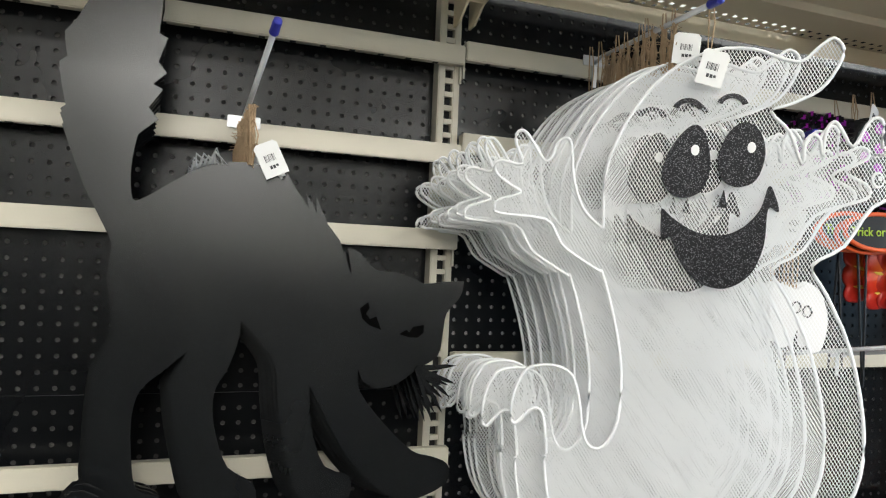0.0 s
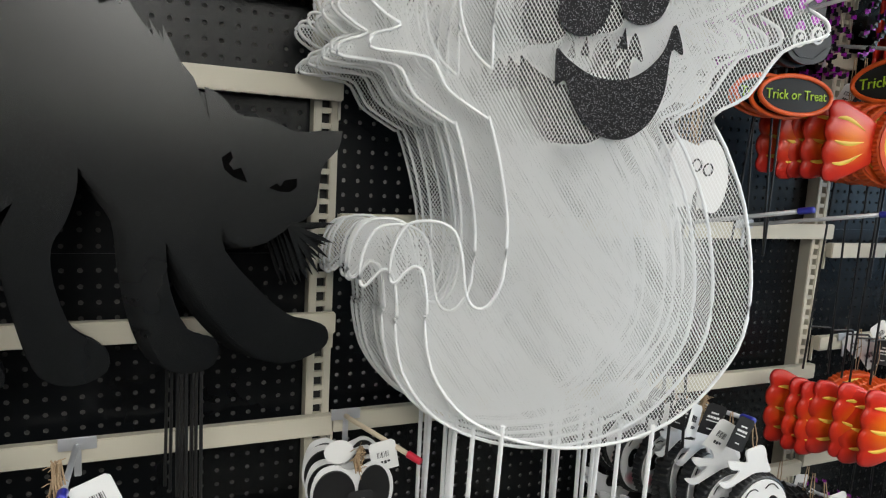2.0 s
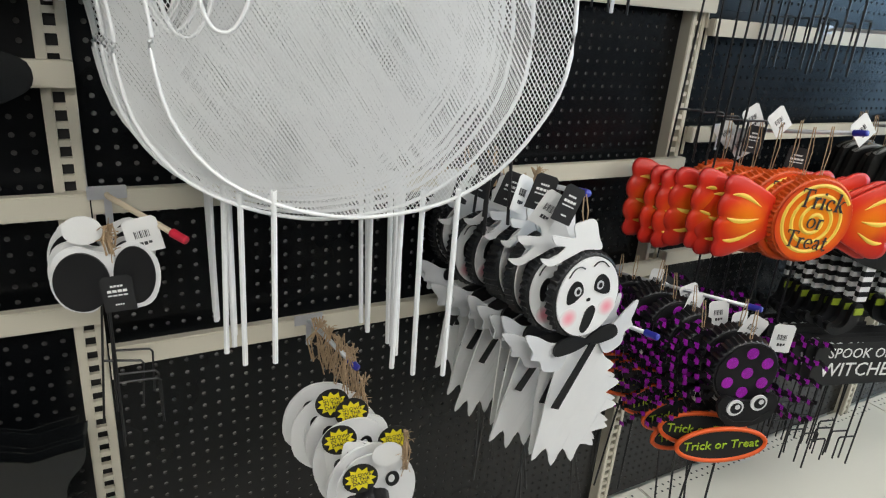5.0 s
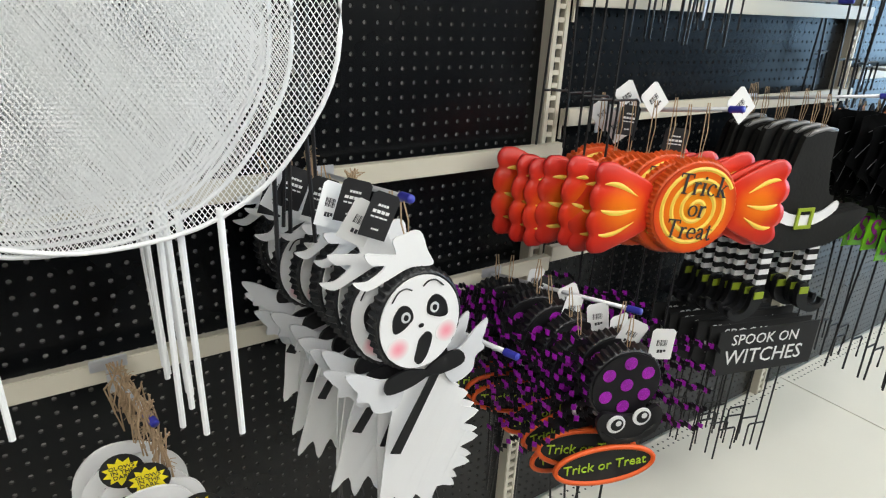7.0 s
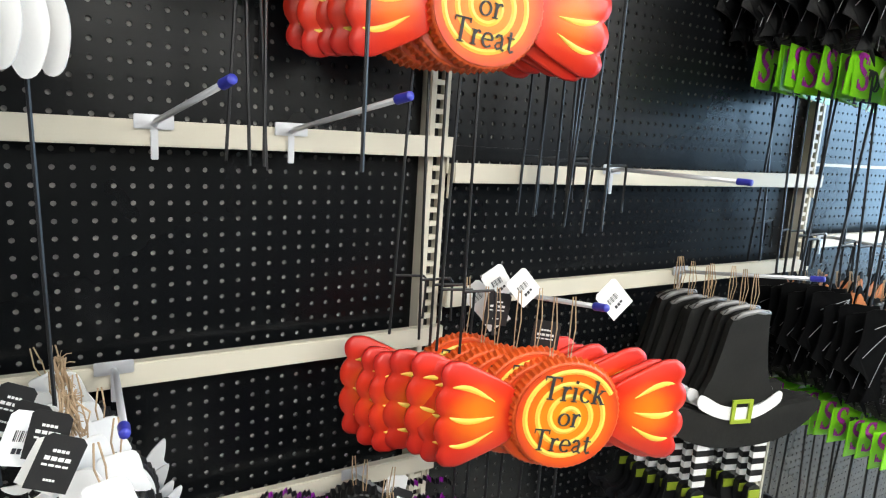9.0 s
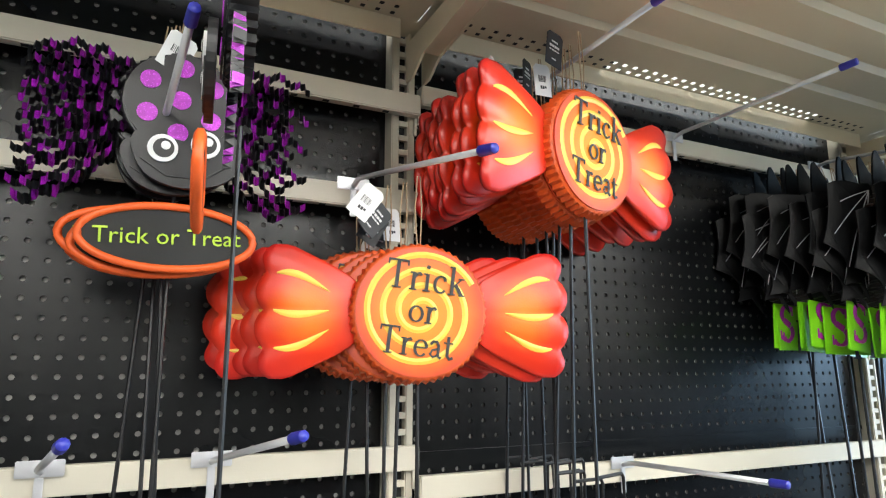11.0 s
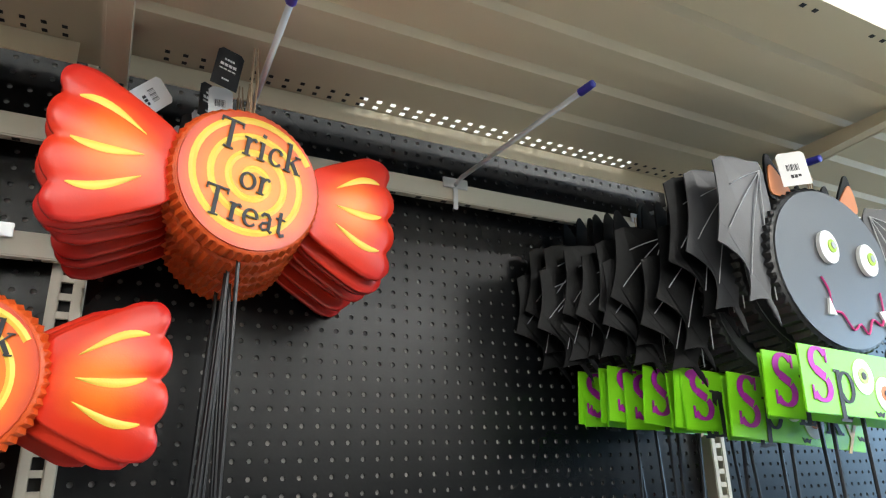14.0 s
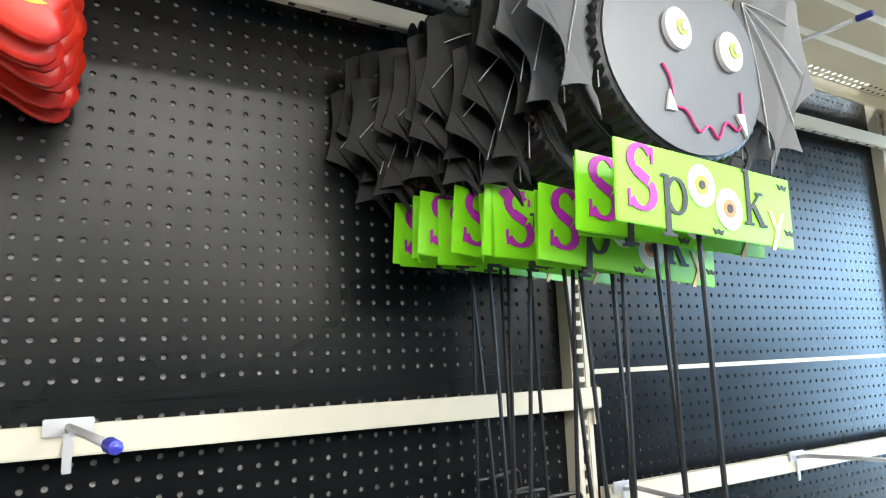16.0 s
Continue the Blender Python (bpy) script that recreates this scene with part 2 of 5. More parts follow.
def lettering(text, size, cx, cz, y, spin=0.0, depth=0.0012, shear=0.0, thin=0.0):
    """Raised letters standing in the x-z plane, centred on (cx, cz)."""
    cu = bpy.data.curves.new("letters", "FONT")
    cu.body, cu.size, cu.extrude, cu.shear, cu.resolution_u = text, size, depth, shear, 2
    cu.offset = thin
    cu.align_x, cu.align_y = "CENTER", "CENTER"
    ob = bpy.data.objects.new("letters", cu)
    scene.collection.objects.link(ob)
    bpy.context.view_layer.update()
    me = bpy.data.meshes.new_from_object(ob.evaluated_get(bpy.context.evaluated_depsgraph_get()))
    bpy.data.objects.remove(ob)
    me.transform(pose(cx, y, cz) @ Matrix.Rotation(radians(-spin), 4, "Y") @ pose(0, 0, 0, 90, 0, 0))
    me.materials.clear()
    return me


def arc(cx, cz, rx, rz, a0, a1, n=14):
    return [(cx + rx * math.cos(radians(a0 + (a1 - a0) * q / n)), cz + rz * math.sin(radians(a0 + (a1 - a0) * q / n))) for q in range(n + 1)]


FOOT = ([(0.0, 0.02), (0.27, 0.02)], 0.05)
CAP = ([(0.0, 0.60), (0.13, 0.60)], 0.05)
# strokes of each roman letter, in cap heights: a line and its width; then the advance
ROMAN = {
    "T": ([([(0.0, 0.97), (0.72, 0.97)], 0.07), ([(0.36, 1.0), (0.36, 0.0)], 0.13), ([(0.20, 0.02), (0.52, 0.02)], 0.05), ([(0.02, 1.0), (0.02, 0.80)], 0.05), ([(0.70, 1.0), (0.70, 0.80)], 0.05)], 0.80),
    "r": ([([(0.14, 0.62), (0.14, 0.0)], 0.12), FOOT, CAP, ([(0.15, 0.40), (0.24, 0.57), (0.34, 0.61), (0.40, 0.53)], 0.09)], 0.48),
    "i": ([([(0.14, 0.62), (0.14, 0.0)], 0.12), FOOT, CAP, ([(0.12, 0.80), (0.15, 0.92)], 0.13)], 0.36),
    "c": ([(arc(0.27, 0.31, 0.21, 0.29, 40, 320), 0.09), ([(0.40, 0.54), (0.42, 0.44)], 0.10)], 0.54),
    "k": ([([(0.14, 1.0), (0.14, 0.0)], 0.12), FOOT, ([(0.0, 0.98), (0.13, 0.98)], 0.05), ([(0.16, 0.26), (0.46, 0.60)], 0.05), ([(0.26, 0.38), (0.50, 0.02)], 0.12), ([(0.40, 0.02), (0.62, 0.02)], 0.05), ([(0.34, 0.60), (0.56, 0.60)], 0.05)], 0.66),
    "o": ([(arc(0.29, 0.31, 0.23, 0.28, 0, 360, 22), 0.09)], 0.62),
    "e": ([(arc(0.28, 0.31, 0.22, 0.29, 5, 320), 0.09), ([(0.08, 0.33), (0.50, 0.33)], 0.05)], 0.56),
    "a": ([([(0.07, 0.48), (0.16, 0.60), (0.30, 0.60), (0.38, 0.48), (0.38, 0.08), (0.50, 0.02)], 0.10), ([(0.38, 0.36), (0.16, 0.28), (0.09, 0.14), (0.20, 0.03), (0.38, 0.13)], 0.08)], 0.56),
    "t": ([([(0.17, 0.84), (0.17, 0.14), (0.26, 0.03), (0.39, 0.09)], 0.11), ([(0.0, 0.60), (0.36, 0.60)], 0.05)], 0.44),
    "S": ([(arc(0.32, 0.75, 0.22, 0.22, 30, 235), 0.13), ([(0.19, 0.58), (0.45, 0.44)], 0.17), (arc(0.30, 0.25, 0.24, 0.23, 45, -155), 0.13), ([(0.54, 0.98), (0.54, 0.72)], 0.05), ([(0.05, 0.28), (0.05, 0.02)], 0.05)], 0.66),
    "p": ([([(0.14, 0.62), (0.14, -0.34)], 0.12), ([(0.0, -0.32), (0.30, -0.32)], 0.05), CAP, (arc(0.34, 0.31, 0.20, 0.28, 150, -150), 0.09)], 0.66),
}


def roman(text, size, cx, cz, y, spin=0.0):
    """Painted letters with serifs, built of flat strokes, centred on (cx, cz)."""
    bm = bmesh.new()
    total = sum(ROMAN[ch][1] for ch in text) - 0.08
    turn = Matrix.Rotation(radians(spin), 2)
    x, k = -total / 2, 0
    for ch in text:
        strokes, advance = ROMAN[ch]
        for line, width in strokes:
            pts = [Vector(p) for p in line]
            closed = (pts[0] - pts[-1]).length < 1e-4
            left, right = [], []
            for i, p in enumerate(pts):
                d = (pts[1] - pts[-2] if closed and i in (0, len(pts) - 1) else pts[min(i + 1, len(pts) - 1)] - pts[max(i - 1, 0)]).normalized()
                # thick uprights, thin level strokes on the round letters
                w = width * (0.45 + 0.75 * abs(d.y)) / 2 if len(pts) > 8 else width / 2
                n = Vector((-d.y, d.x)) * w
                for side, q in ((left, p + n), (right, p - n)):
                    side.append(Vector((cx, cz)) + turn @ Vector(((q.x + x) * size, (q.y - 0.40) * size)))
            lift = y - 0.00008 * (k % 6)
            k += 1
            a, b = [[bm.verts.new((q.x, lift, q.y)) for q in side] for side in (left, right)]
            c, d2 = [[bm.verts.new((q.x, y + 0.0008, q.y)) for q in side] for side in (left, right)]
            for i in range(len(pts) - 1):
                bm.faces.new((a[i], a[i + 1], b[i + 1], b[i]))
                bm.faces.new((a[i], c[i], c[i + 1], a[i + 1]))
                bm.faces.new((b[i], b[i + 1], d2[i + 1], d2[i]))
        x += advance
    return bm


# ---- the setting ----
def structure(name, bm, material, label=""):
    ob = part(name, bm, material)
    return tagged(ob, label, "", "", "structure")


BAY = [-1.22, 0.0, 1.225, 2.445, 3.665, 4.885]
TOP = 2.288
structure("floor", box(-6, 10.2, -15, 0.6, -0.1, 0.0), M_FLOOR, "pale vinyl shop floor")
structure("ceiling", box(-6, 10.2, -15, 0.6, CEIL, CEIL + 0.1), M_CEIL, "white shop ceiling")
structure("wall_south", box(-6, 10.2, -15.15, -15.003, 0, CEIL), M_WALLP, "plain painted shop wall")
structure("wall_north", box(-6, 10.2, 0.603, 0.75, 0, CEIL), M_WALLP, "plain painted shop wall")
structure("wall_west", box(-6.15, -6.003, -15, 0.6, 0, CEIL), M_WALLP, "plain painted shop wall")
east = bmesh.new()
for y0, y1, z0, z1 in ((-15, -6.1, 0, CEIL), (-0.7, 0.6, 0, CEIL), (-6.1, -0.7, 3.3, CEIL), (-6.1, -0.7, 0, 0.2)):
    box(10.203, 10.35, y0, y1, z0, z1, east)
structure("wall_east", east, M_WALLP, "painted wall round a wide shop front window")
for x, y, watts in LAMPS:
    lamp = thing("ceiling_light", pose(x, y, CEIL), "white ceiling light fitting with a long troffer", "ceiling light", "ceiling lights")
    body = bmesh.new()
    for x0, x1, y0, y1 in ((-1.25, 1.25, -0.2, -0.16), (-1.25, 1.25, 0.16, 0.2), (-1.25, -1.21, -0.16, 0.16), (1.21, 1.25, -0.16, 0.16)):
        box(x0, x1, y0, y1, -0.12, 0, body)
    part("frame", body, M_WHITE, lamp)


def pegboard(x0, x1, z0, z1):
    """A panel with real round holes on a 25.4 mm grid."""
    P, R, T = 0.0254, 0.0041, 0.005
    nx, nz = int((x1 - x0) / P), int((z1 - z0) / P)
    ox, oz = x0 + ((x1 - x0) - nx * P) / 2, z0 + ((z1 - z0) - nz * P) / 2
    cell = [(0, 0), (1, 0), (2, 0), (2, 1), (2, 2), (1, 2), (0, 2), (0, 1)]
    ang = [math.atan2(cz - 1, cx - 1) for cx, cz in cell]
    gx, gz = 2 * nx + 1, 2 * nz + 1
    kx, kz = np.meshgrid(np.arange(gx), np.arange(gz))
    knots = np.stack([ox + kx.ravel() * P / 2, np.zeros(gx * gz), oz + kz.ravel() * P / 2], 1)
    ix, iz = [q.ravel() for q in np.meshgrid(np.arange(nx), np.arange(nz))]
    base = np.stack([ox + (ix + 0.5) * P, np.zeros(nx * nz), oz + (iz + 0.5) * P], 1)
    ring = np.array([(R * math.cos(a), y, R * math.sin(a)) for y in (0.0, T) for a in ang])
    verts = np.concatenate([knots, (base[:, None, :] + ring[None]).reshape(-1, 3)])
    corner = np.stack([(2 * iz + cz) * gx + 2 * ix + cx for cx, cz in cell], 1)
    first = gx * gz + 16 * np.arange(nx * nz)
    quads = []
    for k in range(8):
        j = (k + 1) % 8
        quads += [np.stack([corner[:, k], corner[:, j], first + j, first + k], 1), np.stack([first + k, first + j, first + 8 + j, first + 8 + k], 1)]
    faces = np.stack(quads, 1).reshape(-1, 4)
    me = bpy.data.meshes.new("pegboard")
    me.from_pydata(verts.tolist(), [], faces.tolist())
    me.materials.append(M_BOARD)
    me.materials.append(M_HOLE)
    me.polygons.foreach_set("material_index", np.tile(np.array([0, 1] * 8, dtype=np.int32), nx * nz))
    me.update()
    return me, (ox, ox + nx * P, oz, oz + nz * P)


def board_panel(i, z0, z1):
    x0, x1 = BAY[i] + 0.022, BAY[i + 1] - 0.022
    me, (a, b, c, d) = pegboard(x0, x1, z0, z1)
    ob = tagged(new("wall_pegboard", me), "black pegboard back panel with rows of round holes", "", "", "structure")
    rim = bmesh.new()
    for q in ((x0, a, z0, z1), (b, x1, z0, z1), (a, b, z0, c), (a, b, d, z1)):
        if q[1] - q[0] > 1e-4 and q[3] - q[2] > 1e-4:
            box(q[0], q[1], 0.0, 0.006, q[2], q[3], rim)
    part("edge_strip", rim, M_BOARD, ob)
    # first bay takes the shaded copy, so its holes look less lit
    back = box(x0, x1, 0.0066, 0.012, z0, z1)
    part("backing", back, M_BACK_SHADED if i == 0 else M_BACK, ob)


for i in range(5):
    for z0, z1 in ((0.16, 1.47), (1.475, TOP)) if i < 1 else ((0.16, 1.528), (1.533, TOP)):
        if i < 4 or z0 > 0.1:
            board_panel(i, z0, z1)
    seam = box(BAY[i] + 0.024, BAY[i + 1] - 0.024, -0.004, -0.0005, 1.469 if i < 1 else 1.526, 1.477 if i < 1 else 1.535)
    # cream in bay 3 paints the reflection on an otherwise black strip
    structure("trim", seam, M_CREAM if i == 3 else M_BOARD, "thin joint strip between pegboard panels")


def upright(x):
    """A slotted steel post: a folded channel with two rails and a row of punched slots."""
    post = thing("upright_post", pose(x, 0, 0), "cream steel shelving post with a row of slots", "shelving post", "shelving posts")
    bm = bmesh.new()
    box(-0.021, -0.0075, -0.03, 0.02, 0.02, TOP, bm, 0.002)
    box(0.0075, 0.021, -0.03, 0.02, 0.02, TOP, bm, 0.002)
    z = 0.05
    while z < TOP - 0.03:
        box(-0.0073, 0.0073, -0.0285, -0.02, z + 0.016, z + 0.0254, bm)
        z += 0.0254
    part("channel", bm, M_CREAM, post)
    # solid dark block in place of the shade inside the post
    part("slot_shade", box(-0.0073, 0.0073, -0.016, 0.015, 0.03, TOP - 0.02), M_SHADE, post, "dark block painted as the shade behind the slots")
    part("foot", box(-0.024, 0.024, -0.07, 0.02, 0.0, 0.019, None, 0.002), M_CREAM, post)


for x in BAY:
    upright(x)


def crossbar(i, z, tall=0.036):
    """A hook rail: a folded box rail with painted holes underneath and an end bracket on either post."""
    x0, x1 = BAY[i] + 0.024, BAY[i + 1] + 0.022
    rail = thing("hook_rail", pose(x0, 0, z), "cream steel cross rail for display hooks", "hook rail", "hook rails")
    w = x1 - x0
    bm = box(0, w, -0.054, -0.036, -tall / 2, tall / 2, None, 0.002)
    part("rail", bm, M_CREAM, rail)
    # dark patches for the shade in the holes; the rail is not pierced
    holes = bmesh.new()
    x = 0.04
    while x < w - 0.03:
        box(x, x + 0.010, -0.049, -0.041, -tall / 2 - 0.0008, -tall / 2 + 0.0005, holes)
        x += 0.0508
    part("painted_holes", holes, M_SHADE, rail)["kind"] = "stuff"
    for bx in (0.002, w - 0.002):
        lug = slab([(bx - 0.002, tall / 2 - 0.002), (bx + 0.002, tall / 2 - 0.002), (bx + 0.002, -tall / 2 - 0.03), (bx - 0.002, -tall / 2 - 0.03)], -0.036, -0.0305)
        part("lug", lug, M_CREAM, rail)


RAILS = {0: (2.095, 1.912, 1.755, 1.362, 1.178, 1.006), 1: (2.105, 1.935, 1.533, 1.182, 0.925), 2: (2.125, 1.487, 1.252, 0.945), 3: (2.126, 1.315, 0.95)}
for i, zs in RAILS.items():
    for z in zs:
        crossbar(i, z)

# the opposite side of the aisle: unseen block, added to cut light and darken reflections
structure("aisle_blocker", box(-4.5, 7.2, -3.0, -2.15, 0, 1.74, None, 0.01), mat("blocker_dark", (0.025, 0.024, 0.023), 0.7, var=0.8, scale=24), "unseen dark block standing in for shelving, added to shade the display")

# overhead shelf: ribbed steel trays on arms
SZ = 2.236
for i in range(0, 5):
    x0, x1 = BAY[i] + 0.0004, BAY[i + 1] - 0.0004
    w = x1 - x0
    sh = thing("overhead_shelf", pose(x0, 0, SZ), "cream ribbed steel shelf over the display", "shelf", "overhead shelves")
    tray = bmesh.new()
    strip = [(-0.032, 0), (-0.085, 0)]
    y = -0.135
    strip += [(y, 0)]
    for c in (-0.20, -0.30, -0.40, -0.50):
        strip += [(c + 0.024, 0), (c + 0.016, -0.011), (c - 0.016, -0.011), (c - 0.024, 0)]
    strip += [(-0.595, 0), (-0.598, -0.024), (-0.632, -0.024), (-0.636, 0.03)]
    def run(pts, a, b, bm):
        rows = [[bm.verts.new((xx, py, pz)) for py, pz in pts] for xx in (a, b)]
        up = [[bm.verts.new((xx, py, pz + 0.003)) for py, pz in pts] for xx in (a, b)]
        for k in range(len(pts) - 1):
            bm.faces.new((rows[0][k], rows[0][k + 1], rows[1][k + 1], rows[1][k]))
            bm.faces.new((up[0][k + 1], up[0][k], up[1][k], up[1][k + 1]))
    run(strip[:2], 0, w, tray)
    run(strip[2:], 0, w, tray)
    # perforated strip with real openings
    py = [-0.085, -0.092, -0.101, -0.112, -0.121, -0.135]
    xs = [0.0, 0.06]
    while xs[-1] < w - 0.09:
        xs += [xs[-1] + 0.009, xs[-1] + 0.0254]
    xs.append(w)
    open_from, open_to = (0.32, 0.80) if i != 1 else (0.12, 0.62)
    for a in range(len(xs) - 1):
        hole_col = a % 2 == 1 and a < len(xs) - 2 and open_from < xs[a] / w < open_to
        for b in range(5):
            if hole_col and b in (1, 3):
                continue
            vs = [tray.verts.new((xx, yy, 0.0)) for xx, yy in ((xs[a], py[b]), (xs[a + 1], py[b]), (xs[a + 1], py[b + 1]), (xs[a], py[b + 1]))]
            tray.faces.new(vs)
    part("tray", tray, M_SHELF, sh)
    part("rear_flange", box(0.03, w - 0.03, -0.0875, -0.0845, -0.036, -0.0015), M_SHELF, sh)
    # beyond the real openings, dark patches paint the shade of holes
    marks = bmesh.new()
    x = 0.08
    while x < w - 0.05:
        if not open_from < x / w < open_to:
            box(x, x + 0.007, -0.100, -0.093, -0.0008, 0.0002, marks)
            box(x, x + 0.007, -0.120, -0.113, -0.0008, 0.0002, marks)
        if int(x * 100) % 3 == 0:
            box(x, x + 0.008, -0.618, -0.612, -0.0248, -0.0239, marks)
        x += 0.0254
    part("painted_holes", marks, M_SHADE, sh)["kind"] = "stuff"
for x in BAY[:5]:
    arm = thing("shelf_bracket", pose(x + 0.02, 0, SZ), "cream steel shelf arm hooked on the post", "shelf bracket", "shelf brackets")
    prof = [(-0.031, 0.03), (-0.031, -0.085), (-0.06, -0.085), (-0.10, -0.062), (-0.59, -0.028), (-0.59, -0.014), (-0.045, -0.014), (-0.045, 0.03)]
    bm = bmesh.new()
    for sx in (-0.017, 0.013):
        a = [bm.verts.new((sx, p[0], p[1])) for p in prof]
        b = [bm.verts.new((sx + 0.004, p[0], p[1])) for p in prof]
        bm.faces.new(a)
        bm.faces.new(b[::-1])
        for k in range(len(prof)):
            j = (k + 1) % len(prof)
            bm.faces.new((a[k], a[j], b[j], b[k]))
    part("arm", bm, M_SHELF, arm)
    web = bmesh.new()
    v = [web.verts.new(q) for q in ((-0.013, -0.10, -0.060), (0.013, -0.10, -0.060), (0.013, -0.59, -0.026), (-0.013, -0.59, -0.026))]
    web.faces.new(v)
    part("web", web, M_SHELF, arm)

# base decks
SEAMS = [-2.26, -1.04, 0.18, 1.40, 2.625, 3.845, 5.065]
for a, b in zip(SEAMS, SEAMS[1:]):
    dk = thing("base_deck", pose(a, 0, 0), "off-white steel base shelf of the display", "base shelf", "base shelves")
    part("deck", box(0.0015, b - a - 0.0015, -0.60, -0.003, 0.125, 0.155, None, 0.003), M_DECK, dk)
    part("kick_plate", box(0.0015, b - a - 0.0015, -0.57, -0.56, 0.0, 0.124), M_DECK, dk)
    # dark dots paint shaded holes on the solid deck
    dots = bmesh.new()
    x = 0.03
    while x < b - a - 0.03:
        box(x, x + 0.006, -0.030, -0.024, 0.1551, 0.1556, dots)
        box(x, x + 0.006, -0.052, -0.046, 0.1551, 0.1556, dots)
        x += 0.0254
    part("painted_holes", dots, M_SHADE, dk)["kind"] = "stuff"


# ---- hooks, twine and tags ----
def hook(x, z, tx, ty, tz, tip=None, rod=None):
    """A display hook clipped over a rail: plate, prong, rod and vinyl tip."""
    h = thing("display_hook", pose(x, -0.055, z), "zinc display hook with a %s vinyl tip" % ("red" if tip is M_REDV else "blue"), "display hook", "display hooks")
    end = Vector((tx - x, ty + 0.055, tz - z))
    path = [(0, 0, 0.012), (0, -0.018, 0.016), (0, -0.03, 0.018)]
    way = (end - Vector(path[-1])).normalized()
    part("rod", tube(path + [end - way * 0.02], 0.0042, 8), rod or M_STEEL, h, smooth=True)
    part("tip", tube([end - way * 0.026, end - way * 0.024, end - way * 0.006, end - way * 0.001, end], 0.0066, 10, taper=0.86), tip or M_BLUE, h, smooth=True)
    part("plate", box(-0.026, 0.026, -0.004, -0.001, 0.006, 0.026, None, 0.001), M_STEEL, h)
    part("prong", box(-0.005, 0.005, -0.004, -0.001, -0.036, 0.006, None, 0.001), M_STEEL, h)
    return Vector((x, -0.085, z + 0.018)), Vector((tx, ty, tz))


def along(line, k):
    return line[0].lerp(line[1], k)


def twine(parent, x, z0, y=0.0, length=0.08, fuzz=2):
    bm = bmesh.new()
    for s in range(fuzz):
        dx = 0.004 * (s - 0.5)
        tube([(x + dx, y, z0), (x + dx * 2.2 + random.uniform(-0.002, 0.002), y, z0 + length * 0.5), (x + dx, y + 0.003, z0 + length)], 0.0011, 5, bm)
    return part("twine", bm, M_TWINE, parent, "tan jute hanging loop")


def knot(parent, x, y, z0, z1, r=0.007):
    """A thick fuzzy bundle of jute loops."""
    bm = bmesh.new()
    for _ in range(13):
        a, b = random.uniform(-r, r), random.uniform(-r, r)
        tube([(x + a, y + b, z0), (x + a + random.uniform(-r, r), y + b, (z0 + z1) / 2), (x + b, y + a, z1)], 0.0012, 5, bm)
    for _ in range(30):
        z = random.uniform(z0, z1)
        d = Vector((random.uniform(-1, 1), random.uniform(-1, 0.3), random.uniform(-0.6, 0.8))).normalized() * random.uniform(0.008, 0.018)
        p = Vector((x, y, z))
        tube([p, p + d * 0.6 + Vector((0, 0, 0.002)), p + d], 0.0006, 4, bm)
    return part("twine_knot", bm, M_TWINE, parent, "frayed bundle of jute loops")


def tag(parent, x, y, z, black=False, w=0.034, h=0.05, spin=0.0, yaw=0.0, tilt=0.0):
    """A swing ticket with clipped corners and printed bars."""
    m = pose(x, y, z, tilt, 0, yaw) @ Matrix.Rotation(radians(spin), 4, "Y")
    out = [(-w / 2 + 0.005, 0.0), (w / 2 - 0.005, 0.0), (w / 2, -0.005), (w / 2, -h), (-w / 2, -h), (-w / 2, -0.005)]
    bm = slab(out, -0.0004, 0.0004)
    bm.transform(m)
    card = part("tag", bm, M_TAGB if black else M_TAGW, parent, "black printed swing tag" if black else "white price tag with a barcode")
    ink = bmesh.new()
    if black:
        for k, (at, wide, tall) in enumerate(((0.28, 0.20, 0.0014), (0.42, 0.32, 0.0019), (0.54, 0.32, 0.0010), (0.80, 0.14, 0.0010))):
            for q in range(4):
                x0 = w * wide * (-1 + q * 0.5)
                box(x0, x0 + w * wide * 0.40, -0.0009, -0.0005, -h * at - tall, -h * at + tall, ink)
    else:
        for k in range(9):
            xx = -w * 0.24 + k * w * 0.052
            box(xx, xx + w * (0.014 + 0.018 * (k % 3 == 0)), -0.0009, -0.0005, -h * 0.56, -h * 0.36, ink)
        for k in range(3):
            box(-w * 0.16 + w * 0.13 * k, -w * 0.06 + w * 0.13 * k, -0.0009, -0.0005, -h * (0.78 - 0.03 * (k == 2)), -h * 0.68, ink)
    ink.transform(m)
    part("print", ink, M_TAGW if black else M_INK, card)


def stake(parent, x, y, z0, z1, bracket, side=1, r=0.0025, material=None):
    """A yard stake rod with its step-in fork."""
    mt = material or M_ROD
    part("stake", tube([(x, y, z0), (x, y, z1)], r, 6), mt, parent, "thin black metal ground stake")
    zb = z1 + bracket
    part("step_fork", tube([(x, y, zb), (x + side * 0.052, y, zb + 0.001), (x + side * 0.056, y, zb - 0.004), (x + side * 0.056, y, zb - 0.075)], r, 6), mt, parent)


def wander(amount):
    return random.uniform(-amount, amount)


# ---- mesh ghosts ----
G_HEAD = [(-0.154, 0.002), (-0.156, 0.073), (-0.128, 0.153), (-0.078, 0.221), (-0.011, 0.261), (0.051, 0.266), (0.093, 0.254), (0.123, 0.251), (0.146, 0.272), (0.166, 0.286), (0.182, 0.270), (0.174, 0.242), (0.151, 0.210), (0.113, 0.189), (0.083, 0.176), (0.112, 0.147), (0.132, 0.101)]
